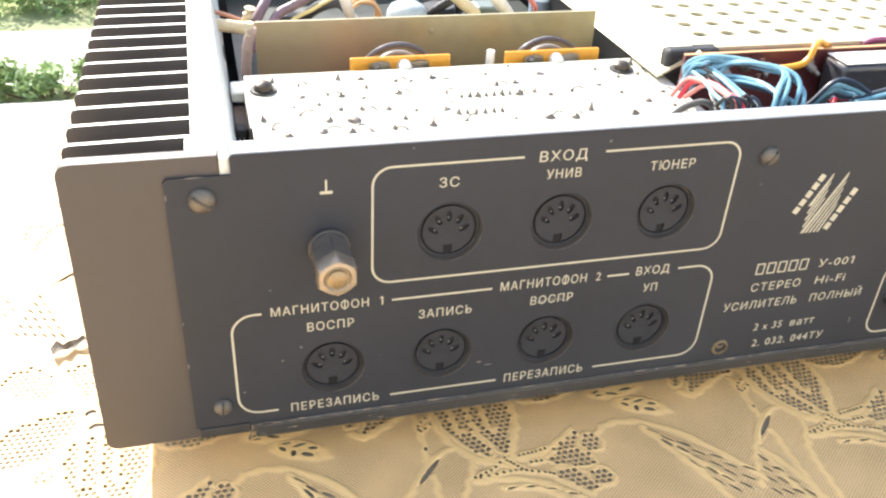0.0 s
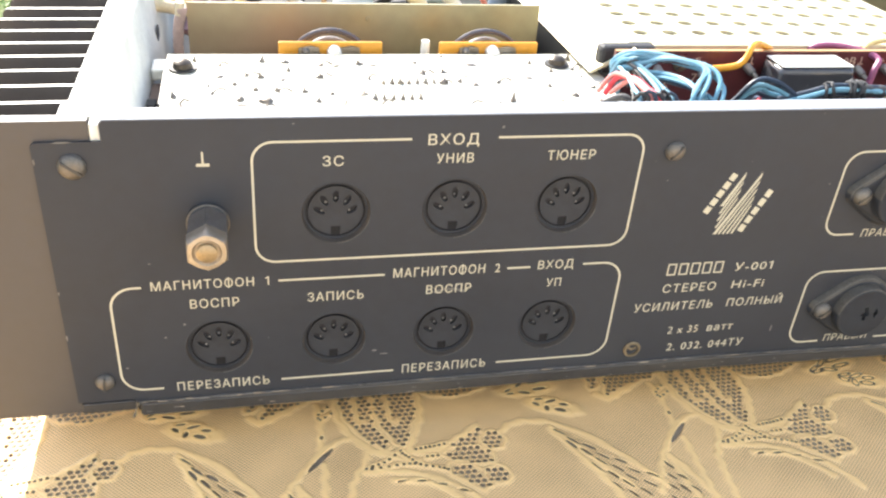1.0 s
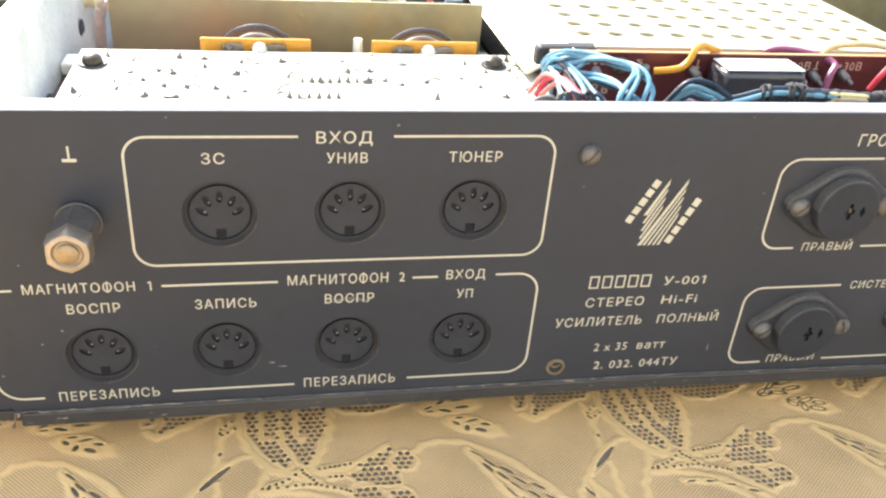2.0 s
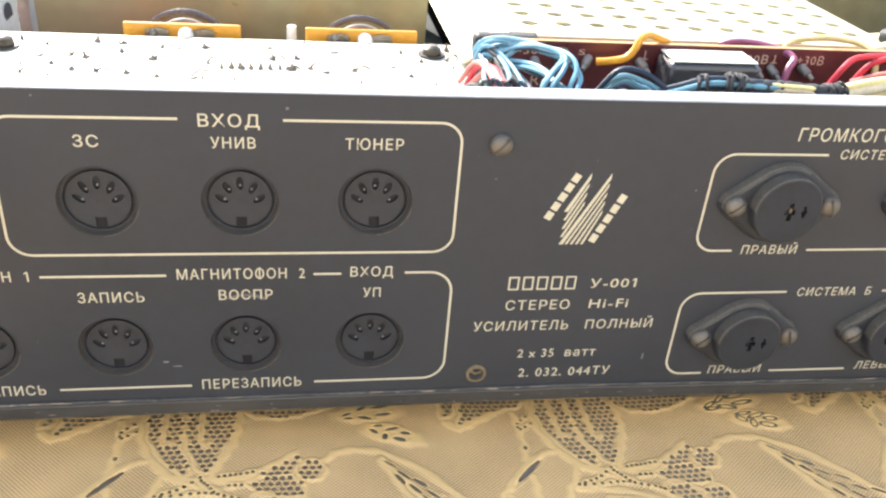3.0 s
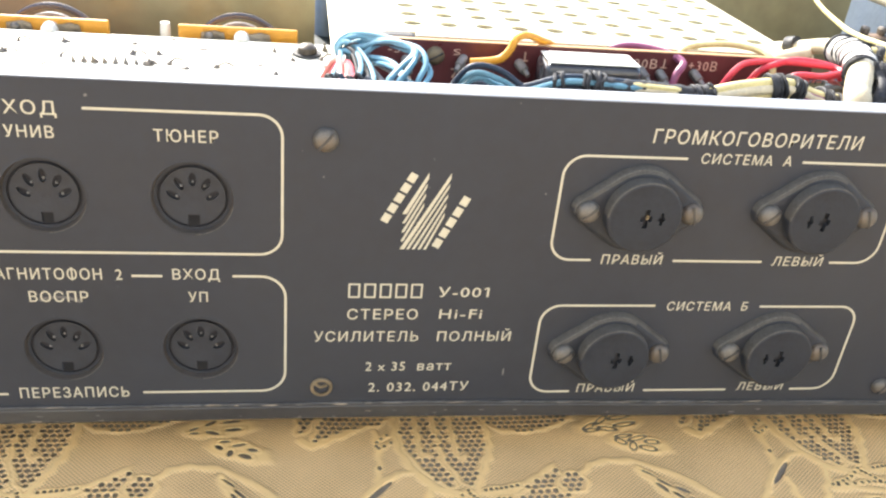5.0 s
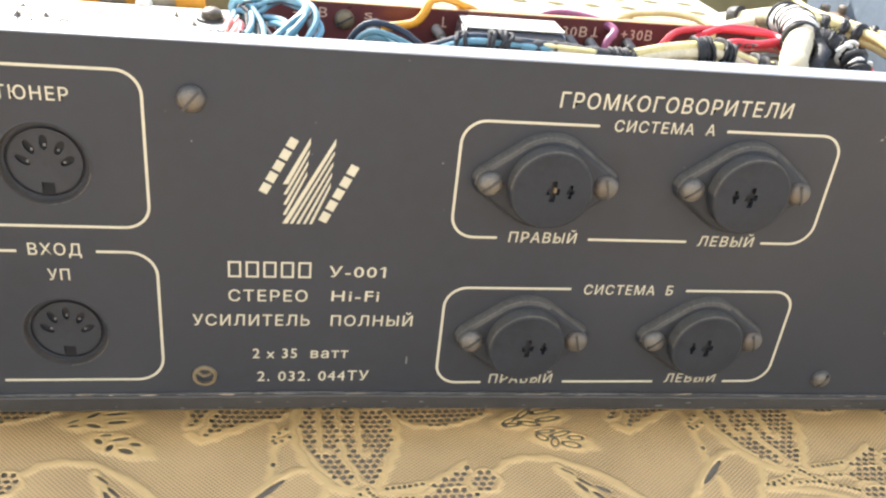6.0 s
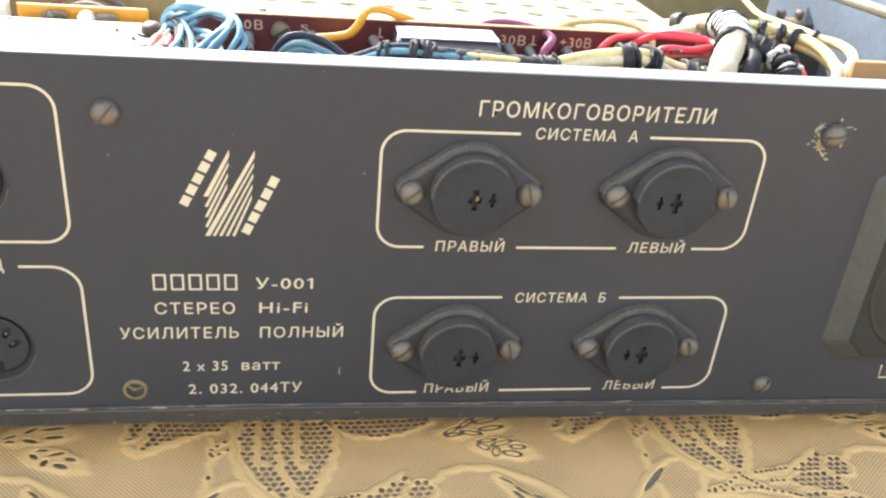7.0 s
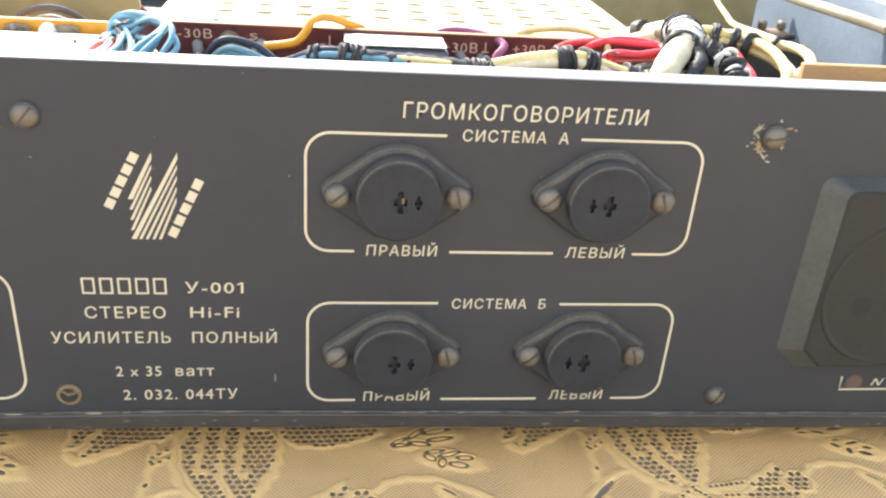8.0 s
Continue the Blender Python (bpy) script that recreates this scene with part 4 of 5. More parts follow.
# hank of light blue wire: loose loops thrown from the back corner towards the panel
HANK_LONG = [
    [(166, 63, 92), (165, 62, 99), (164.2, 62, 101.8), (166.4, 60, 105.5), (171.1, 56, 107.7), (177.2, 50, 108.7), (181.4, 42, 109.2), (184, 33, 109.1), (180.3, 29, 107.2), (176.6, 25, 103.4), (174, 23, 94)],
    [(168, 64, 92), (166.5, 60, 101.4), (170.1, 58, 104.7), (175.7, 51, 107.5), (180.7, 43, 109.3), (185.1, 34, 110.2), (186.3, 28, 108.1), (183.6, 24, 103.4), (182, 23, 94)],
    [(170, 66, 94), (168.9, 60, 103), (171.4, 54, 101.9), (176.7, 46, 103.6), (179.4, 37, 104.7), (180.8, 31, 103.9), (181.6, 26, 102.5), (182, 24, 92)],
]
HANK_SHORT = [
    [(168, 66, 94), (165.8, 61, 101), (165.2, 50, 101.4), (163.3, 40, 101.2), (161.4, 30, 100.7), (160, 26, 92)],
    [(164, 62, 96), (166, 58, 104.2), (171, 54, 104.4), (174.8, 51, 106.7), (179.7, 43, 109.5), (183.7, 34, 109.7), (178.5, 28, 105.6), (176, 24, 103.3), (175, 22, 93)],
    [(167, 62, 98), (168.9, 57, 104), (172.5, 48, 102.3), (173.8, 39, 100.7), (173, 31, 100.4), (172, 28, 92)],
    [(168, 60, 97), (169.7, 54, 102.6), (170.5, 42, 102.3), (168.5, 30, 100.8), (167, 28, 92)],
]
for i, line in enumerate(HANK_LONG + HANK_SHORT):
    wire(line, 0.74, BLUE, "light blue insulated wire")
    if i in (0, 1, 2, 4):
        wire(jitter([(x + 0.9, y - 0.6, z - 1.0) for x, y, z in line], 1.1, 40 + i), 0.74, BLUE, "light blue insulated wire")
    if i in (2, 5):
        wire(jitter([(x + 1.6, y - 1.5, z - 1.8) for x, y, z in line], 1.3, 50 + i), 0.75, NAVY, "dark blue insulated wire")
for i, (line, m, r) in enumerate(((HANK_SHORT[0], TAPE, 0.5), (HANK_SHORT[2], GREYTAPE, 0.55), (HANK_SHORT[3], TAPE, 0.5), (HANK_LONG[2], WHITETAPE, 0.45), (HANK_SHORT[1], GREYTAPE, 0.4), (HANK_SHORT[0], WHITETAPE, 0.5))):
    wire(jitter([(x - 1.2 + 0.5 * i, y - 1.0, z - 0.8 - 0.25 * (i % 3)) for x, y, z in line], 1.5, 60 + i), r, m, "thin lead in the hank", lumps=0.2, seed=i)
for i in range(5):
    x = 160.5 + 2.6 * i
    wire([(x, 33, 99), (x + 0.6, 30, 103.2 + 0.7 * (i % 2)), (x + 2.2, 27.5, 103 - 0.4 * i), (x + 2.6, 26, 97)], 0.7, (TAPE, NAVY, GREYTAPE)[i % 3], "short dark sleeved end", lumps=0.3, seed=i)
wire([(160, 60, 92), (163.7, 58, 98.9), (165, 50, 101.2), (164.7, 40, 102.4), (164.4, 28, 101.3), (164, 25, 92)], 0.8, PINK, "salmon insulated wire")
wire([(162, 58, 92), (164.7, 56, 98.6), (167.5, 48, 101), (167.8, 38, 101.3), (167.3, 28, 101.4), (167, 25, 92)], 0.95, RED, "red insulated wire")
wire([(163, 56, 93), (166.3, 50, 99.8), (166.6, 40, 101.5), (165.8, 28, 101.6), (165, 24, 92)], 0.8, PINK, "salmon insulated wire")
wire([(157, 52, 88), (158, 46, 94), (161, 40, 98), (164, 37, 95), (164, 36, 86)], 1.2, GREYTAPE, "dark grey insulated wire")
wire([(205.5, 66, 98), (210, 64.5, 98.9), (214.6, 64, 100.2), (217.2, 64.4, 103.2), (218.8, 65.6, 106.0), (223, 69, 106.4), (229, 73, 104), (234.3, 77.1, 101.2), (237, 80, 96)], 1.2, ORANGE, "orange insulated wire")
wire([(255, 88, 95), (256.6, 84, 99.6), (260.7, 82, 101.5), (266.1, 78, 102.2), (272.3, 73, 101.7), (275.1, 68, 100.4), (272.2, 65, 97.6), (271, 64, 92)], 1.25, PURPLE, "plum insulated wire")
wire([(276, 84, 93), (279.6, 84, 98.6), (285.2, 86, 101.4), (297.2, 84, 103.2), (305.1, 78, 103.3), (307.4, 72, 101.6), (308, 69, 94)], 1.15, YELLOW, "pale yellow insulated wire")
# blue wires arching to the taped run behind the panel
for i, m in enumerate((NAVY, BLUE, BLUE, NAVY, BLUE, RED)):
    wire(jitter([(188 + 1.6 * i, 32, 92), (191.5 + 1.8 * i, 28, 101), (198 + i, 26 + i, 108.0 - 1.7 * i), (205 + 0.4 * i, 26 + i, 107.0 - 1.5 * i), (214, 24, 103), (222, 22, 102)], 0.9, 80 + i), 0.78, m, "blue insulated wire arching over")
# black-bound run behind the panel: blue leads go in, pale ones show through a gap in the sheath
RUN = [(207, 26, 101), (214, 23, 104.2), (221, 20.5, 107.4), (228, 19.5, 107.8), (238, 19.3, 107.2), (248, 19.2, 106.8), (256, 19.2, 106), (264, 19.4, 105.4)]
run = wire(RUN[3:], 2.0, GREYTAPE, "wiring run bound in frayed dark tape", name="wiring_harness", seg=12, lumps=0.35, seed=3)
for i, (dy, dz, m) in enumerate(((-1.2, 0.4, BLUE), (0.2, 1.2, NAVY), (1.1, -0.2, BLUE), (-0.4, -1.0, NAVY))):
    wire([(x, y + dy, z + dz) for x, y, z in RUN[:6]], 0.85, m, "blue lead", name="lead", parent=run)
for i, (dy, dz, m) in enumerate(((-1.5, 0.0, IVORY), (-1.1, 1.0, YELLOW), (-1.3, -0.9, IVORY))):
    wire([(239, 19.4 + dy * 0.5, 107 + dz), (243, 19 + dy, 107 + dz), (250, 18.9 + dy, 106.6 + dz), (255, 19.2 + dy * 0.5, 106 + dz)], 0.8, m, "pale lead", name="lead", parent=run)
for i, (x, y, z, r) in enumerate(((219.5, 21.2, 106.8, 2.2), (220.8, 20.8, 107.2, 2.4), (226.5, 19.8, 107.8, 2.4), (227.6, 19.6, 107.9, 2.7), (229.0, 19.5, 107.9, 2.8), (230.4, 19.5, 107.8, 2.6), (231.6, 19.4, 107.6, 2.4), (257.0, 19.2, 105.9, 2.5), (258.4, 19.2, 105.8, 2.4))):
    cord_ring((x, y, z), (1, -0.1 + 0.2 * ((i * 5) % 3 - 1), 0.15 * (i % 2)), r, 0.55, run, 400 + i, GREYTAPE)
# loose ends of the cord
for i in range(9):
    g = random.Random(500 + i)
    x, z = (226 + i, 109.8) if i < 6 else (277 + 2 * i, 111.0)
    wire([(x, 19.4, z - 0.6), (x + g.uniform(-1, 1), 19 + g.uniform(-1, 1), z + 0.5), (x + g.uniform(-2.5, 2.5), 19 + g.uniform(-2, 1), z + g.uniform(0.2, 1.4))], 0.2, GREYTAPE, name="cord_end", parent=run, seg=5)
RUN2 = [(257, 20, 104), (263, 20, 105.5), (271, 20.5, 107.2), (280, 21.5, 108), (287, 23, 107.2), (294, 26, 104.5), (302, 29, 102), (312, 33, 101)]
run2 = wire(RUN2, 1.7, IVORY, "ivory leads tied together with black tape", name="wiring_harness", seg=12)
for i, (dy, dz, m) in enumerate(((-1.9, 0.4, IVORY), (-0.6, 1.8, YELLOW), (1.5, 1.0, IVORY), (-1.3, -1.5, YELLOW), (1.2, -1.2, IVORY))):
    wire([(x, y + dy, z + dz) for x, y, z in RUN2], 1.35, m, "pale lead", name="lead", parent=run2, seg=10)
for (x, y, z), (dx, dz), g in (((260, 20, 104.7), (3, 0.9), 3.3), ((280.5, 21.5, 108.0), (2.0, 0.1), 3.6), ((287, 23, 107.3), (1.7, -0.6), 3.6), ((302, 29, 102.1), (3.5, -1), 3.5)):
    wire([(x - dx, y - 0.5, z - dz), (x - dx * 0.4, y - 0.2, z - dz * 0.4), (x + dx * 0.4, y + 0.2, z + dz * 0.4), (x + dx, y + 0.6, z + dz)], g, TAPE, name="tape", parent=run2, seg=16, lumps=0.12, seed=int(x))
    for q in range(3):
        cord_ring((x + dx * (q - 1) * 0.8, y, z + dz * (q - 1) * 0.8), (dx, 0.3, dz), g + 0.05, 0.42, run2, int(x) + q)
wire([(289, 23, 106), (296, 26, 103.8), (304, 30, 101.5)], 2.3, PURPLE, "plum sleeve", name="sleeve", parent=run2)
# loops of red wire beside the bundle
wire([(284, 58, 95), (286.6, 57, 101.2), (290.6, 58, 104.2), (296.4, 56, 105.8), (302.8, 54, 106.5), (310, 52, 106.6), (315.4, 50, 106.4), (319, 50, 103)], 1.0, RED, "red insulated wire loop")
wire([(292, 58, 96), (294.7, 56, 102.5), (298, 54, 105.4), (304, 54.6, 106.9), (310.5, 53, 107.1), (315.6, 50, 106.6), (316, 46, 106.2), (310.9, 44, 105.4), (304.9, 44, 105), (299.6, 44, 103.8), (296, 45, 97)], 1.0, RED, "red insulated wire loop")
wire([(295, 46, 98), (298, 44, 104.2), (300.9, 43, 105.8), (307.5, 43, 105.6), (314.8, 45, 106.2), (319, 48, 104)], 1.0, RED, "red insulated wire loop")
wire([(290, 56, 97), (297, 50, 102), (305, 48, 102.6), (313, 47, 103.4), (318, 46, 101)], 0.8, PINK, "salmon insulated wire")
wire([(300, 40, 98), (305, 38, 102.4), (312, 38, 103), (318, 40, 101)], 1.6, TAPE, "black taped lead", lumps=0.35, seed=4)
# thick bundle rising behind the panel, bound where it forks
big = wire([(304, 20, 92), (305.4, 22, 103.5), (307.8, 27, 106), (312.1, 34, 107.6), (317.4, 42, 108.3), (321, 48, 108)], 3.6, IVORY, "thick ivory wiring bundle bound with black cord", name="wiring_harness", seg=16, lumps=0.08)
wire([(316.5, 40.5, 108.0), (319.5, 46, 108.6), (322.7, 54, 109.0), (325, 63, 108.4), (326, 69, 107)], 4.7, WHITETAPE, "white cloth wrapping", name="wrapping", parent=big, seg=18, lumps=0.16, seed=9)
wire([(325, 65, 108), (326, 74, 107), (324, 86, 103), (320, 100, 98), (316, 112, 92)], 2.6, IVORY, "ivory branch", name="branch", parent=big, seg=12)
wire([(322.5, 88, 103.4), (321.4, 91.5, 102.2)], 3.0, TAPE, name="tie", parent=big, seg=12)


for i, (c, r, cord) in enumerate((((316.2, 40, 108), 4.7, 0.8), ((317.3, 42, 108.2), 4.8, 0.5), ((320.4, 48.4, 108.6), 5.0, 0.26), ((322.0, 52.4, 108.9), 5.0, 0.22), ((323.4, 56.6, 108.9), 5.05, 0.26), ((324.6, 61, 108.6), 5.0, 0.3), ((325.6, 66.5, 107.6), 4.8, 0.75))):
    cord_ring(c, (3.2 + 1.5 * (i % 2), 8.5, 1.6 * ((i % 3) - 1)), r, cord, big, 200 + i)
# bound branch that turns down to the panel
branch = wire([(317, 44, 106), (320.5, 40, 108.6), (323.4, 38, 108.4), (325.9, 35.5, 107.6), (327.4, 31, 106.4), (327, 26, 103), (326, 24, 94)], 3.0, TAPE, "black bound branch", name="branch", parent=big, seg=12, lumps=0.4, seed=21)
wire([(318.5, 41, 108.4), (319.6, 34, 107.4), (316, 28.5, 105), (312.5, 25, 101)], 2.0, TAPE, "black bound branch", name="branch", parent=big, seg=10, lumps=0.4, seed=22)
for i, (x, y, z) in enumerate(((325, 33.4, 109.2), (327.2, 30.6, 108.4), (328.6, 28.0, 106.4), (326.4, 28.6, 107.0))):
    wire([(x - 1.8, y - 0.4, z - 1.6), (x - 0.6, y - 1.6, z + 0.3), (x + 1.2, y - 1.2, z + 0.1), (x + 2.0, y, z - 1.5)], 0.62, WHITETAPE if i != 1 else GREYTAPE, name="wrapping", parent=big, lumps=0.4, seed=i)
for i, (c, d) in enumerate((((319.8, 41, 108.2), (3.5, -4, 2.6)), ((321.6, 39.2, 108.6), (3.5, -2, 0)), ((323.8, 37.8, 108.3), (2.5, -2, -0.5)), ((325.4, 36.2, 107.8), (2.5, -2.5, -0.8)), ((326.6, 33.6, 107.2), (1.5, -4.5, -1.2)), ((327.3, 30.6, 106.2), (0.3, -5, -2.4)), ((327.2, 28, 104.6), (-0.2, -4, -3)))):
    cord_ring(c, d, 3.15, 0.4 + 0.12 * (i % 3), big, 600 + i, (TAPE, GREYTAPE, WHITETAPE)[(i * 2) % 3] if i > 3 else TAPE)
for i in range(8):
    g = random.Random(700 + i)
    x, y, z = 318 + g.uniform(0, 8), 44 - g.uniform(0, 10), 112.3
    wire([(x, y, z - 1.2), (x + g.uniform(-1, 1), y + g.uniform(-1, 1), z), (x + g.uniform(-2.4, 2.4), y + g.uniform(-2, 2), z + g.uniform(-1.2, 0.8))], 0.17, TAPE, name="cord_end", parent=big, seg=5)
# yellow leads leaving the fork, tied with black bands and bending down behind the panel
tail = wire([(324, 62, 108.6), (331, 60, 109.6), (336.7, 58, 109), (340.8, 54, 108.6), (343.6, 48, 108.4), (344.1, 40, 107.6), (342.9, 32, 106), (340.5, 26, 104), (338, 23, 96)], 1.45, YELLOW, "pale yellow leads tied with black bands", name="wiring_harness", seg=12)
wire([(324, 60, 106.5), (330.4, 58, 107.6), (337, 57, 107), (341.6, 53, 106.4), (345, 47, 105.6), (346, 40, 104.6), (345.4, 33, 103.4), (343, 28, 102), (341, 25, 95)], 1.3, YELLOW, "pale yellow lead", name="lead", parent=tail, seg=10)
wire([(326, 66, 107), (333, 63, 108.6), (341, 60.5, 107.8), (345.1, 56, 107.4), (348.1, 50, 106.4), (347.9, 42, 105), (346.1, 34, 104.6), (343.4, 28, 103.6), (342, 25, 95)], 1.3, IVORY, "ivory lead", name="lead", parent=tail, seg=10)
wire([(332, 72, 104), (345, 78, 105), (354.1, 77, 104.9), (359.5, 72, 104), (362.4, 66, 104.4), (362.8, 58, 104.4), (359, 48, 104), (349.6, 36, 104), (341.7, 28, 103.6), (339, 24, 96)], 1.5, YELLOW, "pale yellow lead", name="lead", parent=tail, seg=10)
wire([(330, 62, 104.5), (334.3, 60, 105.6), (336.5, 56, 105.8), (337.6, 52, 105.2), (336.8, 44, 104), (335.5, 34, 102.4), (335, 28, 95)], 1.1, RED, "red lead", name="lead", parent=tail)
for i, (c, d) in enumerate((((333.0, 59.4, 108.0), (6, -1.6, 0)), ((338.4, 57, 107.6), (5, -3, 0)), ((341.9, 53.0, 107.2), (3.2, -5, 0)))):
    cord_ring(c, d, 3.1, 0.85, tail, 300 + i)
    cord_ring((c[0] + 0.16 * d[0], c[1] + 0.16 * d[1], c[2]), d, 3.0, 0.8, tail, 310 + i)
cord_ring((359.7, 71.6, 104.0), (4, -5, 0), 1.9, 0.8, tail, 320)
wire([(300, 80, 93), (312, 84, 97), (320, 84, 100), (326, 80, 103)], 2.6, IVORY, "ivory lead", seg=10)
for bundle in (big, tail):
    bundle.location.x = 1.8 * K
part("pressboard_strip", boxed(346.6, 425, 26.5, 28.5, 80, 109.0, bevel=0.3), PHENOL, amp, "tan pressboard strip")
# loose leads at the far corner
wire([(402, 262, 121), (400, 232, 106), (394, 195, 97.0), (385, 160, 95.6), (374.8, 130, 97.9), (370.5, 100, 100.9), (367, 82, 102.6), (362, 70, 100)], 1.1, YELLOW, "thin yellow lead")
wire([(396, 205, 108), (405, 183, 105.6), (414, 160, 103.5), (422.5, 139, 102.2), (431.3, 122, 100.6)], 2.2, IVORY, "thick white cable", seg=12)
tb = part("terminal_block", boxed(405.5, 421, 170, 180, 60, 88, bevel=2.5), mat("brown_terminal_block", (0.23, 0.16, 0.11), 0.6, 0, 0.3, 150, 0.4, 700), amp, "brown terminal block with bent lugs")
for lx in (408.5, 417):
    part("lug", boxed(lx - 1.5, lx + 1.7, 172, 176.5, 87.9, 92.0, bevel=1.2), SOLDER, tb)
part("tie", tube([(404.5, 169.6, 86), (412, 168.8, 84.8), (421.5, 169.6, 86.2)], 1.3, 8), TAPE, tb)
part("bracket", boxed(400, 426, 162, 167, 60, 84, bevel=1), DARK, amp)

# deep in the case: far board, capacitors, ribbon of leads
part("far_board", boxed(14, 176, 150, 300, 64, 66), mat("dark_green_board", (0.022, 0.030, 0.027), 0.5, 0, 0.3, 60), amp)
rnd = random.Random(4)
for i in range(9):
    x, y = 26 + 17 * i + rnd.uniform(-4, 4), rnd.uniform(160, 215)
    h, r = rnd.uniform(10, 24), rnd.uniform(4, 9)
    part("capacitor", lathe([(0, h), (r * 0.9, h), (r, h - 1), (r, 0)], (x, y, 66.1), Euler((radians(-90), 0, 0)).to_matrix(), 20), (STEELBLUE, TAPE, ALU, NAVY)[i % 4], amp, smooth=True)
MAUVE = mat("faded_plum_sleeve", (0.20, 0.13, 0.155), 0.5, 0, 0.25, 140, 0.3, 700, stain=(0.30, 0.24, 0.24), stain_amount=0.5)
wire([(19, 148, 84), (21.5, 157, 91), (26, 163, 97.5), (30, 172, 100.5), (36, 192, 98)], 2.1, MAUVE, "faded plum sleeved lead", seg=12)
wire([(25, 148, 86), (31, 160, 94), (38, 162, 97.5), (44, 163, 100.5), (53, 174, 102)], 2.0, MAUVE, "faded plum sleeved lead", seg=12)
wire([(32, 148, 86), (37, 159, 92), (46, 160, 96.5), (54, 161, 100.6), (64, 170, 103)], 0.9, YELLOW, "thin yellow lead")
wire([(67, 186, 84), (62.5, 164, 91.5), (60, 158, 98), (58, 157, 104)], 2.3, WHITETAPE, "white sleeved lead", seg=12, lumps=0.15, seed=3)
wire([(138, 172, 82), (132, 161, 92), (125, 158, 100), (121, 158, 105)], 2.8, WHITETAPE, "white sleeved lead", seg=12, lumps=0.15, seed=4)
wire([(122, 176, 82), (117, 161, 92), (109, 158, 99), (104, 158, 104)], 2.6, IVORY, "thick ivory lead", seg=12)
wire([(151, 178, 82), (145, 161, 93), (141, 158, 99), (137, 160, 104)], 1.2, PINK, "salmon lead")
wire([(96, 186, 80), (99, 170, 90), (104, 166, 95), (112, 172, 96), (117, 186, 86)], 2.0, TAPE, "black taped lead", seg=12)
wire([(40, 180, 82), (47, 172, 92), (53, 170, 95.5), (60, 176, 94), (66, 186, 86)], 2.4, GREYTAPE, "dusty taped lead", seg=12)
wire([(63 + 6.5 * math.cos(radians(a)) + 6, 164 + 0.012 * a, 91 + 6.5 * math.sin(radians(a))) for a in range(-60, 900, 30)], 0.85, MATS["tan_pressboard"], "coil of tan lead")
part("capacitor", lathe([(0, 31), (4, 30.6), (7, 29.2), (8.6, 26.6), (9, 23), (9, 0)], (87.5, 166, 66.1), Euler((radians(-90), 0, 0)).to_matrix(), 28), mat("pale_blue_sleeve", (0.40, 0.46, 0.48), 0.45, 0, 0.2, 60, stain=(0.55, 0.55, 0.5), stain_amount=0.5), amp, "pale blue sleeved capacitor", smooth=True)
part("far_block", boxed(119, 133, 164, 176, 66.1, 94, bevel=1.2), mat("grey_green_case", (0.10, 0.13, 0.12), 0.5, 0, 0.2, 60), amp, "grey-green component case")
part("far_block", boxed(36, 58, 150, 158, 66.1, 90.5, bevel=1.0), DARK, amp, "dark component case")
wire([(16, 132.4, 74), (16.2, 129.4, 84), (16.8, 127.4, 91), (17.4, 126.4, 95), (18.6, 125.2, 99), (18.8, 124.8, 101)], 1.9, mat("pinkish_sleeve", (0.50, 0.36, 0.31), 0.6, 0, 0.25, 300, 0.5, 900), "pinkish sleeved lead", seg=14, lumps=0.3, seed=6)
wire([(15.6, 128, 92.8), (16.6, 126.6, 93.6), (18.4, 126.8, 94.4)], 0.7, PHENOL, "brown thread round a lead")
wire([(18, 125.2, 98), (18.3, 124.8, 103)], 1.7, IVORY, "ivory lead end")
wire([(3.6, 162, 96.6), (8, 160, 96.2), (13, 159, 94.6), (17.5, 158, 93), (21, 157, 91)], 0.9, mat("reddish_brown_lead", (0.42, 0.20, 0.13), 0.5, 0, 0.25, 200), "reddish brown lead end")
wire([(2.8, 156.4, 93), (7, 156, 92.6), (12, 155.4, 92), (20, 154.4, 91)], 2.6, IVORY, "pale yellowed sleeve", seg=12)
wire([(17.2, 158.6, 92.0), (18.6, 158, 94.2), (20.0, 157.8, 96.6), (20.4, 157.5, 98.6)], 1.9, IVORY, "frayed ivory lead end", seg=12, lumps=0.6, seed=9)
part("side_bracket", boxed(9.0, 13.6, 20, 62, 60, 83, bevel=0.6), DARK, amp)
part("cast_tab", boxed(8.9, 14.3, 93, 104, 84.5, 88.6, bevel=0.8), ALU, hs, "cast aluminium tab beside the board")
BROWN = mat("brown_pressboard", (0.10, 0.062, 0.045), 0.7, 0, 0.3, 120, 0.3, 900)
part("insulating_strip", boxed(9.0, 13.6, 72, 92, 62, 84.0, bevel=0.3), BROWN, amp, "brown insulating strip on edge")
part("transistor", boxed(9.0, 12.2, 65, 71, 78, 86.8, bevel=0.5), RUBBER, amp, "small black transistor against the heat sink")
for k in (0, 1):
    part("lead_pin", tube([(9.8 + 1.5 * k, 65.2, 84), (9.8 + 1.5 * k, 63.5, 83), (9.8 + 1.5 * k, 62.3, 79)], 0.4, 6), SOLDER, amp)
part("board_edge_rail", boxed(13.1, 14.0, 62, 93, 78, 88.6, bevel=0.2), TINNED, amp, "tinned edge rail of the board")

# ---------------------------------------------------------------- lace tablecloth
# one flower motif, repeated every PERIOD along x; places in mm from the foot of the flower
PERIOD, FOOT_X = 119.0, 86.0
CUP_L = [(-9.8, 34.5), (-13.5, 35), (-18.2, 32), (-19.3, 26), (-18.4, 17), (-16, 11.3), (-13, 6.6), (-7.2, 0.6), (-5.9, 2.0), (-8.5, 12), (-9.3, 21)]
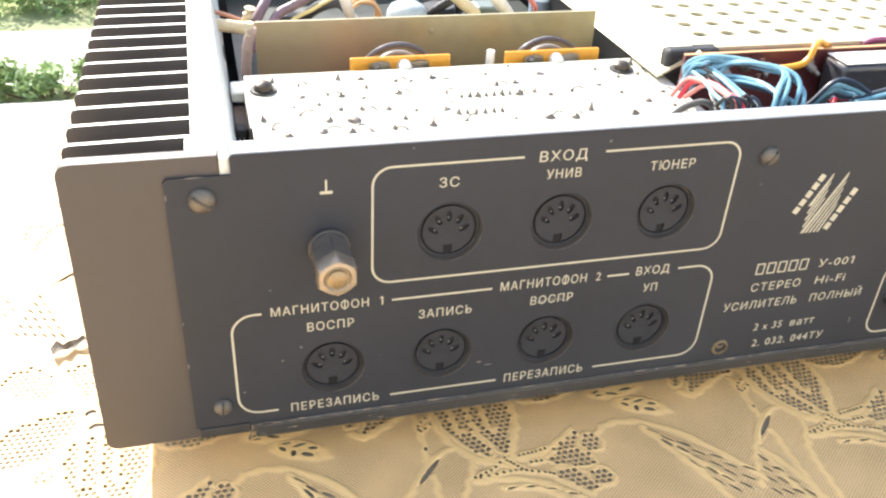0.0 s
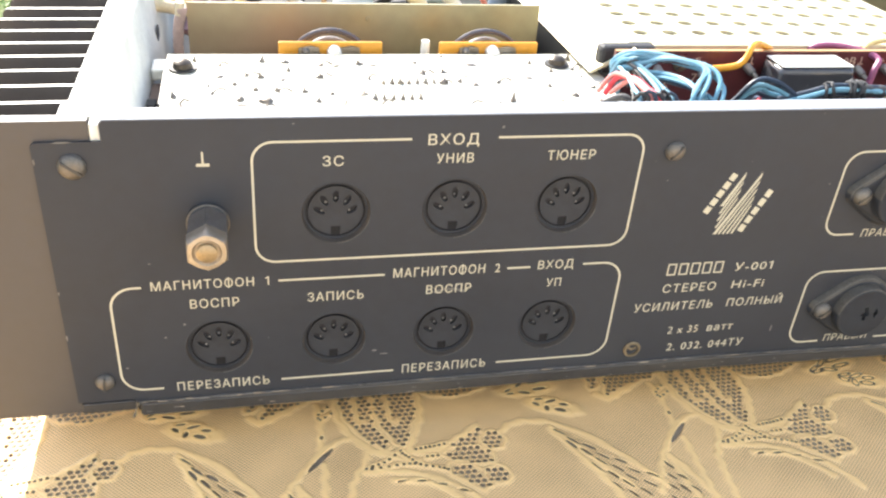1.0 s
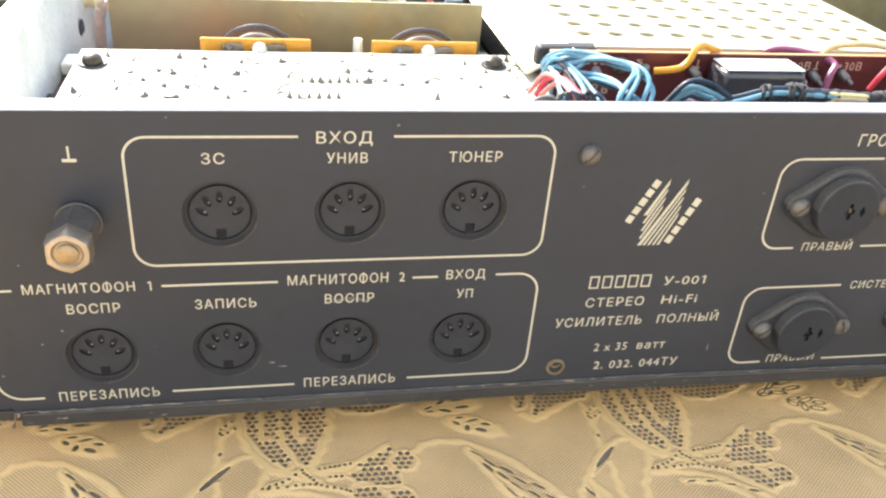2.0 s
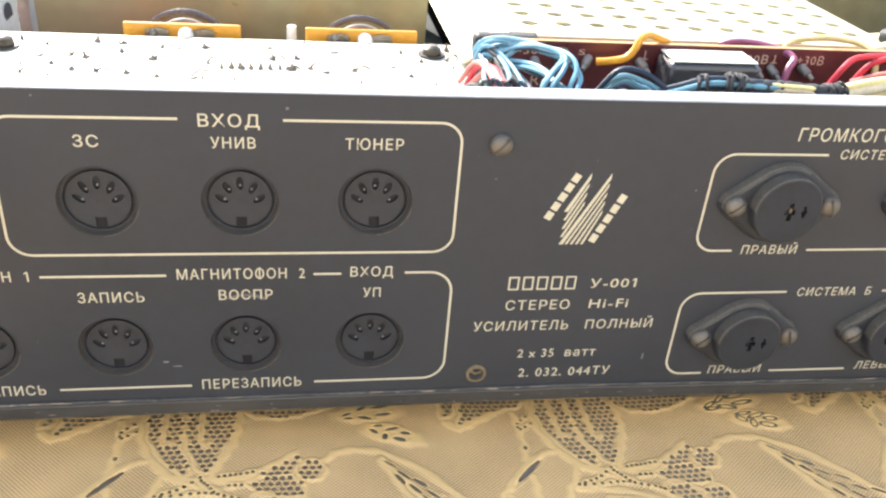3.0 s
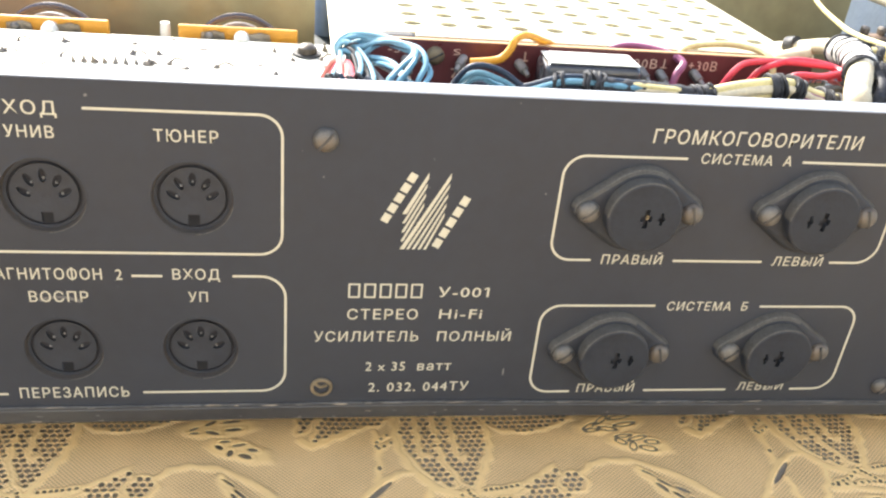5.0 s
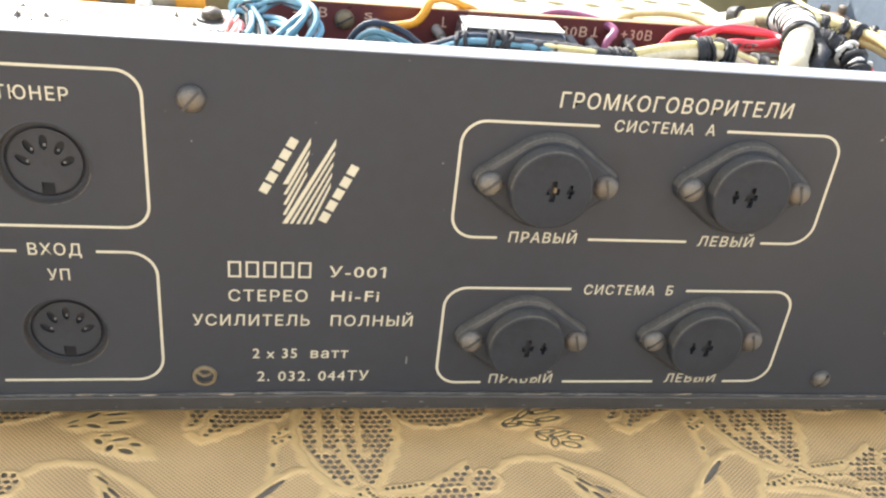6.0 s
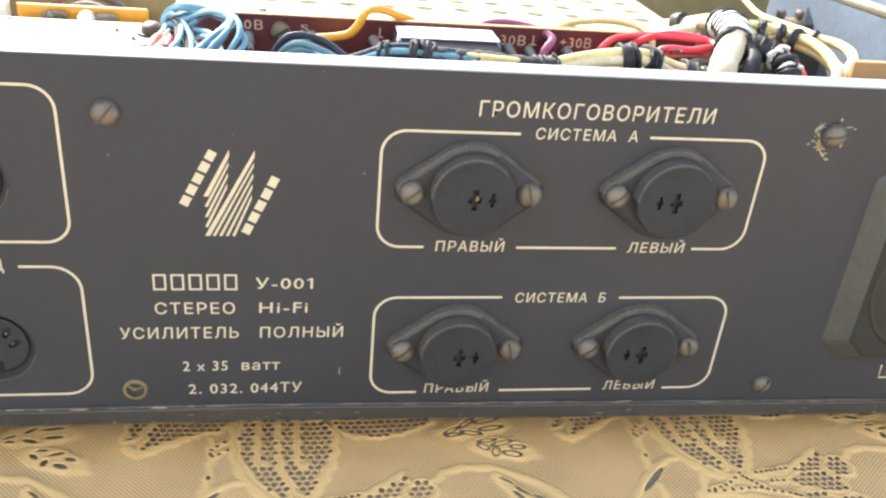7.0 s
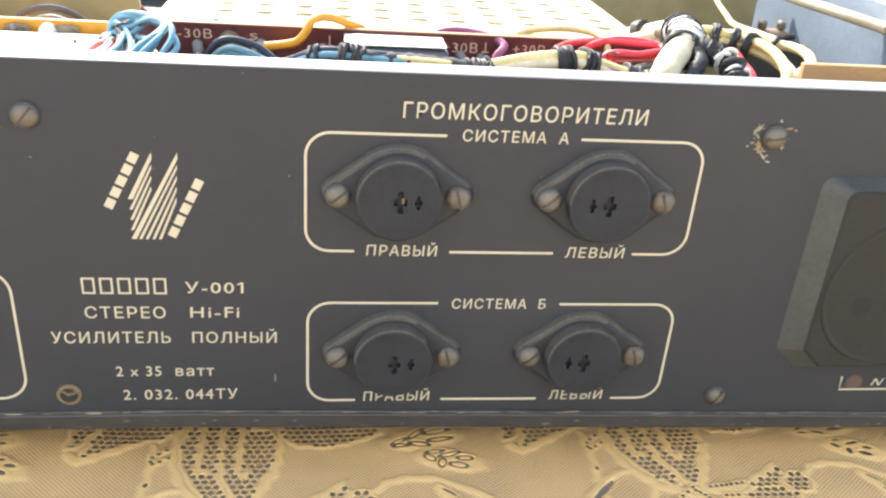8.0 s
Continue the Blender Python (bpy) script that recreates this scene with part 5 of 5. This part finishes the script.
CUP_R = [(-8.4, 34), (-7.6, 21), (-6.9, 12.4), (-3.2, 2.4), (-1.2, 1.0), (1.4, 7), (4.6, 14), (5.9, 20.9), (6.2, 26.5), (3, 30), (-4, 33)]
CRESCENT = [(7, 42), (7.6, 28), (12.7, 24.3), (18.7, 23.6), (25.7, 24.8), (33.8, 28.8), (36, 42)]
BAND = [(-44.9, 19.4), (-40.6, 22.2), (-33.5, 25.5), (-26, 27.5), (-21.5, 31), (-17.5, 40), (-17.2, 49.5), (-28.4, 46.6), (-38.3, 41.7), (-43, 28)]
BAND_END = [(-49.7, 23.2), (-47.6, 23.2), (-44.2, 31), (-41, 42), (-49, 42)]
ARM = [(12.5, 0.2), (17.5, 1.9), (21, 4.4), (24.2, 6.6), (25, 3.4), (22.4, 0.2), (17, -1.2)]
BODY = [(10.5, -3.6), (16.6, -0.9), (23.6, -2.2), (26.4, -5), (25.4, -8.4), (20, -8.6), (13, -5.6)]
TAILP = [(12.4, -8.2), (17.5, -9.4), (21.4, -12.4), (22.8, -17.6), (20.3, -20), (16, -15.4), (11.8, -12)]
PETAL_A = [(-25, 58), (-27, 67), (-33.6, 74), (-42, 72), (-44, 64), (-38.4, 58.5), (-29, 54.4)]
PETAL_B = [(-22.5, 69.7), (-18, 73), (-13, 70.2), (-10.9, 57.6), (-15.6, 54.3), (-20.9, 66)]
PETAL_C = [(-6, 56), (-9, 68), (-5, 79), (3, 82), (8, 72), (2, 60)]
MESHES = [PETAL_A, PETAL_B, PETAL_C, CUP_L, CUP_R, CRESCENT, BAND, BAND_END, ARM, BODY, TAILP]
LOBES = [(28.2, 0.9, 3.5), (26.0, -14.0, 3.5)]
LEAVES = [(53.2, 15.3, 10.2, 4.2, -20.0), (46.5, 25.2, 11.5, 4.4, 8.0)]
CUP_STEMS = [[(-21, 36), (-21, 20), (-19.1, 12.5), (-15.8, 6.1), (-11.1, 0.5), (-5.6, -3.1), (3, -6)], [(7.4, 31), (7.2, 19), (5.8, 12), (2.2, 4), (0, -2)],
         [(-26.8, 24), (-26.3, 12.7), (-27.3, 4.1)], [(-17.7, 7.3), (-25, 4.2), (-32.5, -4.3), (-38.4, -12.8), (-44, -26)], [(-26.5, -3.5), (-27.3, -15.7), (-28, -40)],
         [(-13.5, -1), (-14, -4), (-17.4, -9.6), (-19.7, -17), (-22, -40)], [(-14.5, -8.6), (-9.6, -8.6), (-3, -9.6), (4, -11.8), (11, -16.4), (17, -22), (22, -32)]]
SIDE_STEMS = [[(31.5, 4), (35, 7.4), (40, 8.8), (48, 8), (54, 4.8), (61, -0.6), (70, -11.5), (78, -23)], [(48.6, 5), (54.2, -8), (59.8, -19.8), (62.5, -30)],
         [(-13, 0.4), (-5, -1.2), (3, -2.0), (10, -1.6), (13, 0.8), (18, 3.4), (24, 8.0)], [(-35, -11), (-30, -22), (-27, -34)], [(-6, -12.6), (2, -14), (10, -19), (15, -26)], [(-49, 20.6), (-45, 17.6), (-40, 20.6), (-33.5, 24)]]
DOTS = [[(-23.3, 22.6), (-26.5, 19.4), (-26.1, 16.9), (-22.3, 19.3)], [(-14, -6.9), (-10.1, -5.7), (-6.4, -4), (-2.4, -0.7)], [(-2.0, -2), (-0.2, -3.9), (1.6, -6.4)], [(-12.4, -7.2), (-7, -6.9), (-2.3, -6.6), (1.2, -6.8), (4.5, -8.0), (8.5, -9.2), (11, -10.4)],
        [(2.6, -0.7), (5.8, -0.3), (8.6, 0.0), (12, 0.6)], [(5.6, -4.2), (9, -4.2)], [(-26.5, 8.3), (-26.4, 8.8)]]
SLITS = [(-27.6, -1.0, 6.0, 0.8, 46), (-13.0, 46.2, 1.9, 1.7, 20), (-10.9, 39.3, 2.3, 1.6, 10), (-9.2, 50.6, 1.7, 1.5, 0), (-7.0, 43.6, 1.7, 1.5, 0)]
SLITS += [(48.9, 19.0, 1.5, 0.42, 5), (52.9, 17.6, 2.1, 0.55, 15), (56.9, 15.6, 1.5, 0.65, -10), (50.6, 14.2, 1.3, 0.8, 75), (54.9, 13.0, 1.9, 0.85, -20), (47.4, 16.6, 1.3, 0.7, -40),
          (39.5, 24.2, 1.5, 0.45, 30), (44.2, 27.0, 1.9, 0.55, 40), (50.1, 27.8, 2.6, 0.55, 10), (50.8, 24.3, 2.4, 0.6, 8), (45.0, 22.7, 2.0, 0.65, -15), (39.9, 22.4, 1.3, 0.4, 5)]
# feather: slits that fan out from the end of its stem
for i in range(7):
    n = min(4, (i + 3) // 2)
    for j in range(n):
        a = radians(-41 - 25 * ((j + 0.5 * (i % 2) + 0.15) / n))
        r = 3.0 + 5.3 * i + 0.8 * ((j * 7) % 3)
        SLITS.append((49 + r * math.cos(a), 4.6 + r * math.sin(a), 2.3, 0.6 if i in (1, 2) else 0.36, math.degrees(a) + 5))
for i in range(6):
    for j in range(i + 1):
        SLITS.append((-37 - 1.2 * i + 3.4 * j, -15 - 4.6 * i - 0.8 * j, 2.0, 0.42, -58 + 5 * ((i + j) % 3)))
for i in range(4):
    SLITS.append((-4 + 6 * i, -13.4 - 1.3 * i * i * 0.5, 1.5, 0.35, 5 - 9 * i))


def seg_dist(x, y, line):
    d = np.full(x.shape, 1e9)
    for (ax, ay), (bx, by) in zip(line, line[1:]):
        ux, uy = bx - ax, by - ay
        t = np.clip(((x - ax) * ux + (y - ay) * uy) / (ux * ux + uy * uy), 0, 1)
        d = np.minimum(d, np.hypot(x - ax - t * ux, y - ay - t * uy))
    return d


def poly_sd(x, y, poly):
    """Signed distance to a polygon, negative inside."""
    d = seg_dist(x, y, poly + poly[:1])
    inside = np.zeros(x.shape, bool)
    for (ax, ay), (bx, by) in zip(poly, poly[1:] + poly[:1]):
        if ay != by:
            inside ^= ((ay > y) != (by > y)) & (x < (bx - ax) * (y - ay) / (by - ay) + ax)
    return np.where(inside, -d, d)


def rounded(line, step=1.0, closed=False):
    return [(q.x, q.y) for q in smooth_line([(a, b, 0) for a, b in line], step, closed)]


FINE_STEMS = [rounded(s, 3.0) for s in CUP_STEMS + SIDE_STEMS]
DOT_SPOTS = [p for d in DOTS for p in rounded(d, 2.1)]
# ribs inside the cup stay solid
RIBS = [[(-14.6, 36), (-14.5, 24), (-14.2, 14.4), (-13.4, 12.9), (-12.2, 13.6)], [(-3.9, 36), (-3.7, 24), (-3.3, 13.6), (-2.4, 12.3), (-1.0, 13.2)], [(-9.1, 36), (-8.6, 21), (-8.3, 12), (-5.4, 4), (-2.5, -1)]]
PITCH = 2.12


def region(x, y):
    d = np.full(x.shape, 1e9)
    for p in MESHES:
        d = np.minimum(d, poly_sd(x, y, p))
    for cx, cy, r in LOBES:
        d = np.minimum(d, np.hypot(x - cx, y - cy) - r)
    for r in RIBS:
        d = np.maximum(d, 1.0 - seg_dist(x, y, r))
    return d


def fold(x, y):
    """Plan place to motif place; the row behind the amplifier is the mirrored one."""
    x = x + 0.7 - 3.2 * np.clip((x - 215.0) / 109.0, 0.0, 1.3)
    u = np.mod(x - FOOT_X + PERIOD / 2, PERIOD) - PERIOD / 2
    v = y + 12.0 - 2.0 * np.cos(2 * math.pi * (x - 82.0) / 244.8) - np.clip(0.1 * (50.0 - x), 0.0, 5.5)
    v = np.mod(v + 44.0, 133.0) - 44.0
    return u, v


def over_copies(fn, x, y):
    u, v = fold(x, y)
    d = fn(u, v)
    far = u < -20
    if far.any():
        d[far] = np.minimum(d[far], fn(u[far] + PERIOD, v[far]))
    far = u > 40
    if far.any():
        d[far] = np.minimum(d[far], fn(u[far] - PERIOD, v[far]))
    return d


def hole_motif(u, v):
    """Signed distance to the nearest opening in the cloth."""
    row = np.round(v / (PITCH * 0.94))
    best = np.full(u.shape, 1e9)
    for dr in (-1, 0, 1):
        r = row + dr
        shift = np.where(np.mod(r, 2) > 0.5, PITCH / 2, 0.0)
        c = np.round((u - shift) / PITCH)
        cx, cy = c * PITCH + shift, r * PITCH * 0.94
        wob = 0.10 * np.sin(cx * 3.7 + cy * 5.1)
        inside = region(cx, cy) < 0.12
        d = np.hypot(u - cx, (v - cy) * 1.05) - (0.73 + 0.5 * wob)
        best = np.minimum(best, np.where(inside, d, 1e9))
    for cx, cy in DOT_SPOTS:
        near = (np.abs(u - cx) < 2) & (np.abs(v - cy) < 2)
        best[near] = np.minimum(best[near], np.hypot(u[near] - cx, v[near] - cy) - 0.53)
    for cx, cy, a, b, ang in SLITS:
        near = (np.abs(u - cx) < a + 1.5) & (np.abs(v - cy) < a + 1.5)
        if near.any():
            c, s = math.cos(radians(ang)), math.sin(radians(ang))
            p, q = (u[near] - cx) * c + (v[near] - cy) * s, -(u[near] - cx) * s + (v[near] - cy) * c
            k = np.hypot(p / a, q / b)
            best[near] = np.minimum(best[near], (k - 1) * b)
    return best


def solid_motif(u, v):
    """Distance to the nearest thick, smooth moulding of the cloth."""
    u, v = u + 0.30 * np.sin(1.1 * v + 0.5 * u) + 0.05 * np.sin(3.1 * v), v + 0.30 * np.sin(0.9 * u + 0.7 * v) + 0.05 * np.sin(2.7 * u + 1.0)
    d = np.abs(region(u, v) - 0.6) - 0.7
    for s in FINE_STEMS:
        d = np.minimum(d, seg_dist(u, v, s) - 1.15)
    for cx, cy, a, b, ang in LEAVES:
        c, s = math.cos(radians(ang)), math.sin(radians(ang))
        p, q = (u - cx) * c + (v - cy) * s, -(u - cx) * s + (v - cy) * c
        d = np.minimum(d, (np.hypot(p / a, q / b) - 1) * b)
    for pts in (DOTS + [[(51, 2), (58, -9), (67, -23)], [(-35, -12), (-34, -24), (-32, -38)]]):
        d = np.minimum(d, seg_dist(u, v, pts) - 1.1)
    return d


def openings(x, y):
    """Signed distance to the openings; one pair of leaves is slit only along its outline."""
    h = over_copies(hole_motif, x, y)
    outlined = (x > 241) & (x < 276) & (y > -3) & (y < 19)
    return np.where(outlined, np.abs(h - 0.25) - 0.2, h)


def cloth_patch(xs, ys, detail):
    X, Y = np.meshgrid(xs, ys)
    x, y = X.ravel().copy(), Y.ravel().copy()
    z = 0.25 * np.sin(x / 61.0 + 0.4) * np.cos(y / 37.0)
    soft = np.zeros(x.shape)
    keep = np.ones((len(ys) - 1) * (len(xs) - 1), bool)
    if detail:
        step = xs[1] - xs[0]
        h = openings(x, y)
        near = np.abs(h) < 0.75 * step
        e = 0.02
        gx = (openings(x[near] + e, y[near]) - h[near]) / e
        gy = (openings(x[near], y[near] + e) - h[near]) / e
        g = np.maximum(gx * gx + gy * gy, 0.05)
        mx, my = np.clip(-h[near] * gx / g, -0.6 * step, 0.6 * step), np.clip(-h[near] * gy / g, -0.6 * step, 0.6 * step)
        s = over_copies(solid_motif, x, y)
        soft = np.clip(0.5 - s / 1.5, 0, 1)
        z = z + 0.28 * soft * soft * (3 - 2 * soft) + 0.10 * np.exp(-np.maximum(s, 0) / 2.2)
        z = z + 0.14 * np.exp(-((np.maximum(h, 0) - 0.45) / 0.3) ** 2) - 0.08 * np.exp(-np.maximum(h, 0) / 0.2)
        x[near] += mx
        y[near] += my
        cx, cy = 0.5 * (X[:-1, :-1] + X[1:, 1:]).ravel(), 0.5 * (Y[:-1, :-1] + Y[1:, 1:]).ravel()
        keep = openings(cx, cy) > 0
    n = len(xs)
    i = np.arange(len(ys) * n).reshape(len(ys), n)
    quads = np.stack([i[:-1, :-1].ravel(), i[:-1, 1:].ravel(), i[1:, 1:].ravel(), i[1:, :-1].ravel()], 1)[keep]
    return np.stack([x, y, z], 1), quads, soft


def lace_material():
    m = bpy.data.materials.new("cream_moulded_lace")
    m.use_nodes = True
    n, l = m.node_tree.nodes, m.node_tree.links
    b = n["Principled BSDF"]
    b.inputs["Roughness"].default_value = 0.5
    co, at = n.new("ShaderNodeTexCoord"), n.new("ShaderNodeAttribute")
    at.attribute_name = "moulding"
    rot = n.new("ShaderNodeVectorRotate")
    rot.rotation_type = "Z_AXIS"
    rot.inputs["Angle"].default_value = radians(4)
    l.new(co.outputs["Object"], rot.inputs["Vector"])
    sep = n.new("ShaderNodeSeparateXYZ")
    l.new(rot.outputs["Vector"], sep.inputs["Vector"])

    def wave(sock, per):
        k, s = n.new("ShaderNodeMath"), n.new("ShaderNodeMath")
        k.operation, s.operation = "MULTIPLY", "SINE"
        k.inputs[1].default_value = 2 * math.pi / per
        l.new(sock, k.inputs[0])
        l.new(k.outputs[0], s.inputs[0])
        return s.outputs[0]

    add = n.new("ShaderNodeMath")
    add.operation = "MULTIPLY"
    l.new(wave(sep.outputs["X"], 0.00132), add.inputs[0])
    l.new(wave(sep.outputs["Y"], 0.00118), add.inputs[1])
    grain = n.new("ShaderNodeTexNoise")
    grain.inputs["Scale"].default_value, grain.inputs["Detail"].default_value = 35, 5
    l.new(co.outputs["Object"], grain.inputs["Vector"])
    # small woven pits in the thin ground, none on the thick mouldings
    pit = n.new("ShaderNodeMapRange")
    pit.inputs["From Min"].default_value, pit.inputs["From Max"].default_value = -0.1, 0.6
    l.new(add.outputs[0], pit.inputs["Value"])
    inv = n.new("ShaderNodeMath")
    inv.operation = "SUBTRACT"
    inv.inputs[0].default_value = 1.0
    l.new(at.outputs["Fac"], inv.inputs[1])
    # the pits are pressed flat in patches
    patch, press, worn = n.new("ShaderNodeTexNoise"), n.new("ShaderNodeMapRange"), n.new("ShaderNodeMath")
    patch.inputs["Scale"].default_value, patch.inputs["Detail"].default_value = 42, 3
    l.new(co.outputs["Object"], patch.inputs["Vector"])
    press.inputs["From Min"].default_value, press.inputs["From Max"].default_value = 0.38, 0.66
    press.inputs["To Min"].default_value = 0.5
    l.new(patch.outputs["Fac"], press.inputs["Value"])
    worn.operation = "MULTIPLY"
    l.new(pit.outputs["Result"], worn.inputs[0])
    l.new(press.outputs["Result"], worn.inputs[1])
    pm = n.new("ShaderNodeMath")
    pm.operation = "MULTIPLY"
    l.new(worn.outputs[0], pm.inputs[0])
    l.new(inv.outputs[0], pm.inputs[1])
    base = n.new("ShaderNodeMix")
    base.data_type = "RGBA"
    base.inputs["A"].default_value, base.inputs["B"].default_value = (0.93, 0.625, 0.30, 1), (1.0, 0.685, 0.305, 1)
    l.new(at.outputs["Fac"], base.inputs["Factor"])
    pitted = n.new("ShaderNodeMix")
    pitted.data_type = "RGBA"
    pitted.inputs["B"].default_value = (0.36, 0.245, 0.12, 1)
    l.new(pm.outputs[0], pitted.inputs["Factor"])
    l.new(base.outputs["Result"], pitted.inputs["A"])
    vary = n.new("ShaderNodeMapRange")
    vary.inputs["To Min"].default_value, vary.inputs["To Max"].default_value = 0.82, 1.16
    l.new(grain.outputs["Fac"], vary.inputs["Value"])
    tone = n.new("ShaderNodeVectorMath")
    tone.operation = "SCALE"
    l.new(pitted.outputs["Result"], tone.inputs[0])
    l.new(vary.outputs["Result"], tone.inputs["Scale"])
    l.new(tone.outputs["Vector"], b.inputs["Base Color"])
    bp = n.new("ShaderNodeBump")
    bp.inputs["Strength"].default_value, bp.inputs["Distance"].default_value, bp.invert = 0.5, 0.0002, True
    l.new(pm.outputs[0], bp.inputs["Height"])
    l.new(bp.outputs["Normal"], b.inputs["Normal"])
    return m


def tablecloth():
    near_x, near_y = np.arange(-118, 392.01, 0.32), np.arange(-58, 22.01, 0.32)
    x0, x1, y0, y1 = near_x[0], near_x[-1], near_y[0], near_y[-1]
    side_x, side_y = np.arange(x0, -28, 0.46), np.arange(y1, 190, 0.46)
    sx, sy = side_x[-1], side_y[-1]
    flat = lambda a, b, n: np.linspace(a, b, n)  # noqa: E731
    patches = [(near_x, near_y, True), (side_x, side_y, True), (flat(sx, x1, 60), flat(y1, sy, 20), False), (flat(x0, x1, 60), flat(sy, 313, 18), False),
               (flat(-524, x0, 40), flat(y0, 313, 40), False), (flat(x1, 864, 40), flat(y0, 313, 40), False), (flat(-524, 864, 80), flat(-424, y0, 30), False)]
    V, Q, S, base = [], [], [], 0
    for xs, ys, detail in patches:
        v, q, s = cloth_patch(xs, ys, detail)
        V.append(v), Q.append(q + base), S.append(s)
        base += len(v)
    # hem hanging over the far edge
    hx, hz = np.linspace(-524, 864, 240), np.linspace(0, -160, 24)
    HX, HZ = np.meshgrid(hx, hz)
    fall = np.clip(-HZ / 40, 0, 1)
    V.append(np.stack([HX.ravel(), (313.2 + fall * (5 + 3 * np.sin(HX / 26.0)) + 1.5 * (1 - np.exp(HZ / 4.0))).ravel(), HZ.ravel()], 1))
    i = np.arange(24 * 240).reshape(24, 240) + base
    Q.append(np.stack([i[:-1, :-1].ravel(), i[:-1, 1:].ravel(), i[1:, 1:].ravel(), i[1:, :-1].ravel()], 1))
    S.append(np.ones(24 * 240))
    V, Q, S = np.concatenate(V) * K, np.concatenate(Q), np.concatenate(S)
    me = bpy.data.meshes.new("tablecloth")
    me.vertices.add(len(V))
    me.vertices.foreach_set("co", V.ravel())
    me.loops.add(Q.size)
    me.loops.foreach_set("vertex_index", Q.ravel())
    me.polygons.add(len(Q))
    me.polygons.foreach_set("loop_start", np.arange(0, Q.size, 4))
    me.polygons.foreach_set("use_smooth", np.ones(len(Q), bool))
    a = me.attributes.new("moulding", "FLOAT", "POINT")
    a.data.foreach_set("value", S)
    me.update(calc_edges=True)
    me.validate()
    ob = place("tablecloth", me, lace_material())
    return tagged(ob, "cream plastic lace tablecloth with flowers and netting, spread on the table", "tablecloth")


cloth = tablecloth()

# ---------------------------------------------------------------- plants beyond the table
def shrub(name, cx, cy, rx, ry, h, leaves, seed, label):
    """A low bush: short stems and many small leaf blades in uneven clumps."""
    g = random.Random(seed)
    bush_ob = tagged(new(name), label, "bush")
    bush_ob.location = (cx * K, cy * K, -0.75)
    bm = bmesh.new()
    clumps = [(g.uniform(-1, 1) * rx, g.uniform(-1, 1) * ry, g.uniform(0.35, 1.0) * h, g.uniform(0.16, 0.3) * h) for _ in range(26)]
    for x, y, z, r in clumps:
        tube([(x * 0.3, y * 0.3, -5), (x * 0.7, y * 0.7, z * 0.5), (x, y, z)], 2.2, 5, bm, step=30)
    part("stem", bm, WOOD, bush_ob)
    verts, faces = [], []
    for _ in range(leaves):
        x, y, z, r = g.choice(clumps)
        c = Vector((x + g.gauss(0, r), y + g.gauss(0, r), max(6, z + g.gauss(0, r * 0.8))))
        a = Vector((g.gauss(0, 1), g.gauss(0, 1), g.gauss(0, 0.6))).normalized()
        s = a.cross(Vector((g.gauss(0, 1), g.gauss(0, 1), g.gauss(0, 1)))).normalized()
        w = g.uniform(9, 17)
        k = len(verts)
        verts += [c - a * w, c + s * w * 0.42, c + a * w, c - s * w * 0.42]
        faces.append((k, k + 1, k + 2, k + 3))
    place("crown", mesh_of("crown", verts, faces), LEAF, bush_ob)
    return tagged(bush_ob, group="bushes along the path")


shrub("bush", -430, 2230, 200, 60, 70, 2600, 1, "small leafy green bush beyond the table")
shrub("bush", -900, 2240, 220, 60, 70, 2600, 2, "small leafy green bush beyond the table")
for i in range(7):
    shrub("bush", -1700 + 420 * i, 3060 + 60 * (i % 2), 230, 160, 120, 2200, 10 + i, "leafy green bush beside a pale path")


# a scrap of dried leaf on the cloth beside the heat sink
bm = bmesh.new()
g = random.Random(8)
spine = [(-62 + 2.2 * i, 70.5 + 1.5 * i + g.uniform(-1.2, 1.2), 1.4 + 1.1 * math.sin(i * 1.7)) for i in range(6)]
edge_a = [bm.verts.new((x - 1.0, y + 2.0 + g.uniform(-1.4, 1.4), z + g.uniform(0.5, 2.5))) for x, y, z in spine]
mid = [bm.verts.new((x, y, max(0.9, z))) for x, y, z in spine]
edge_b = [bm.verts.new((x + 1.0, y - 2.0 + g.uniform(-1.2, 1.2), z + g.uniform(-0.2, 2.0))) for x, y, z in spine]
for A, B in ((edge_a, mid), (mid, edge_b)):
    for i in range(5):
        bm.faces.new((A[i], A[i + 1], B[i + 1], B[i]))
bmesh.ops.solidify(bm, geom=bm.faces[:], thickness=0.4)
leaf = part("dried_leaf", bm, mat("pale_dried_leaf", (0.30, 0.28, 0.24), 0.8, 0, 0.2, 200), None, "small curled pale dried leaf lying on the cloth")
tagged(leaf, category="leaf")
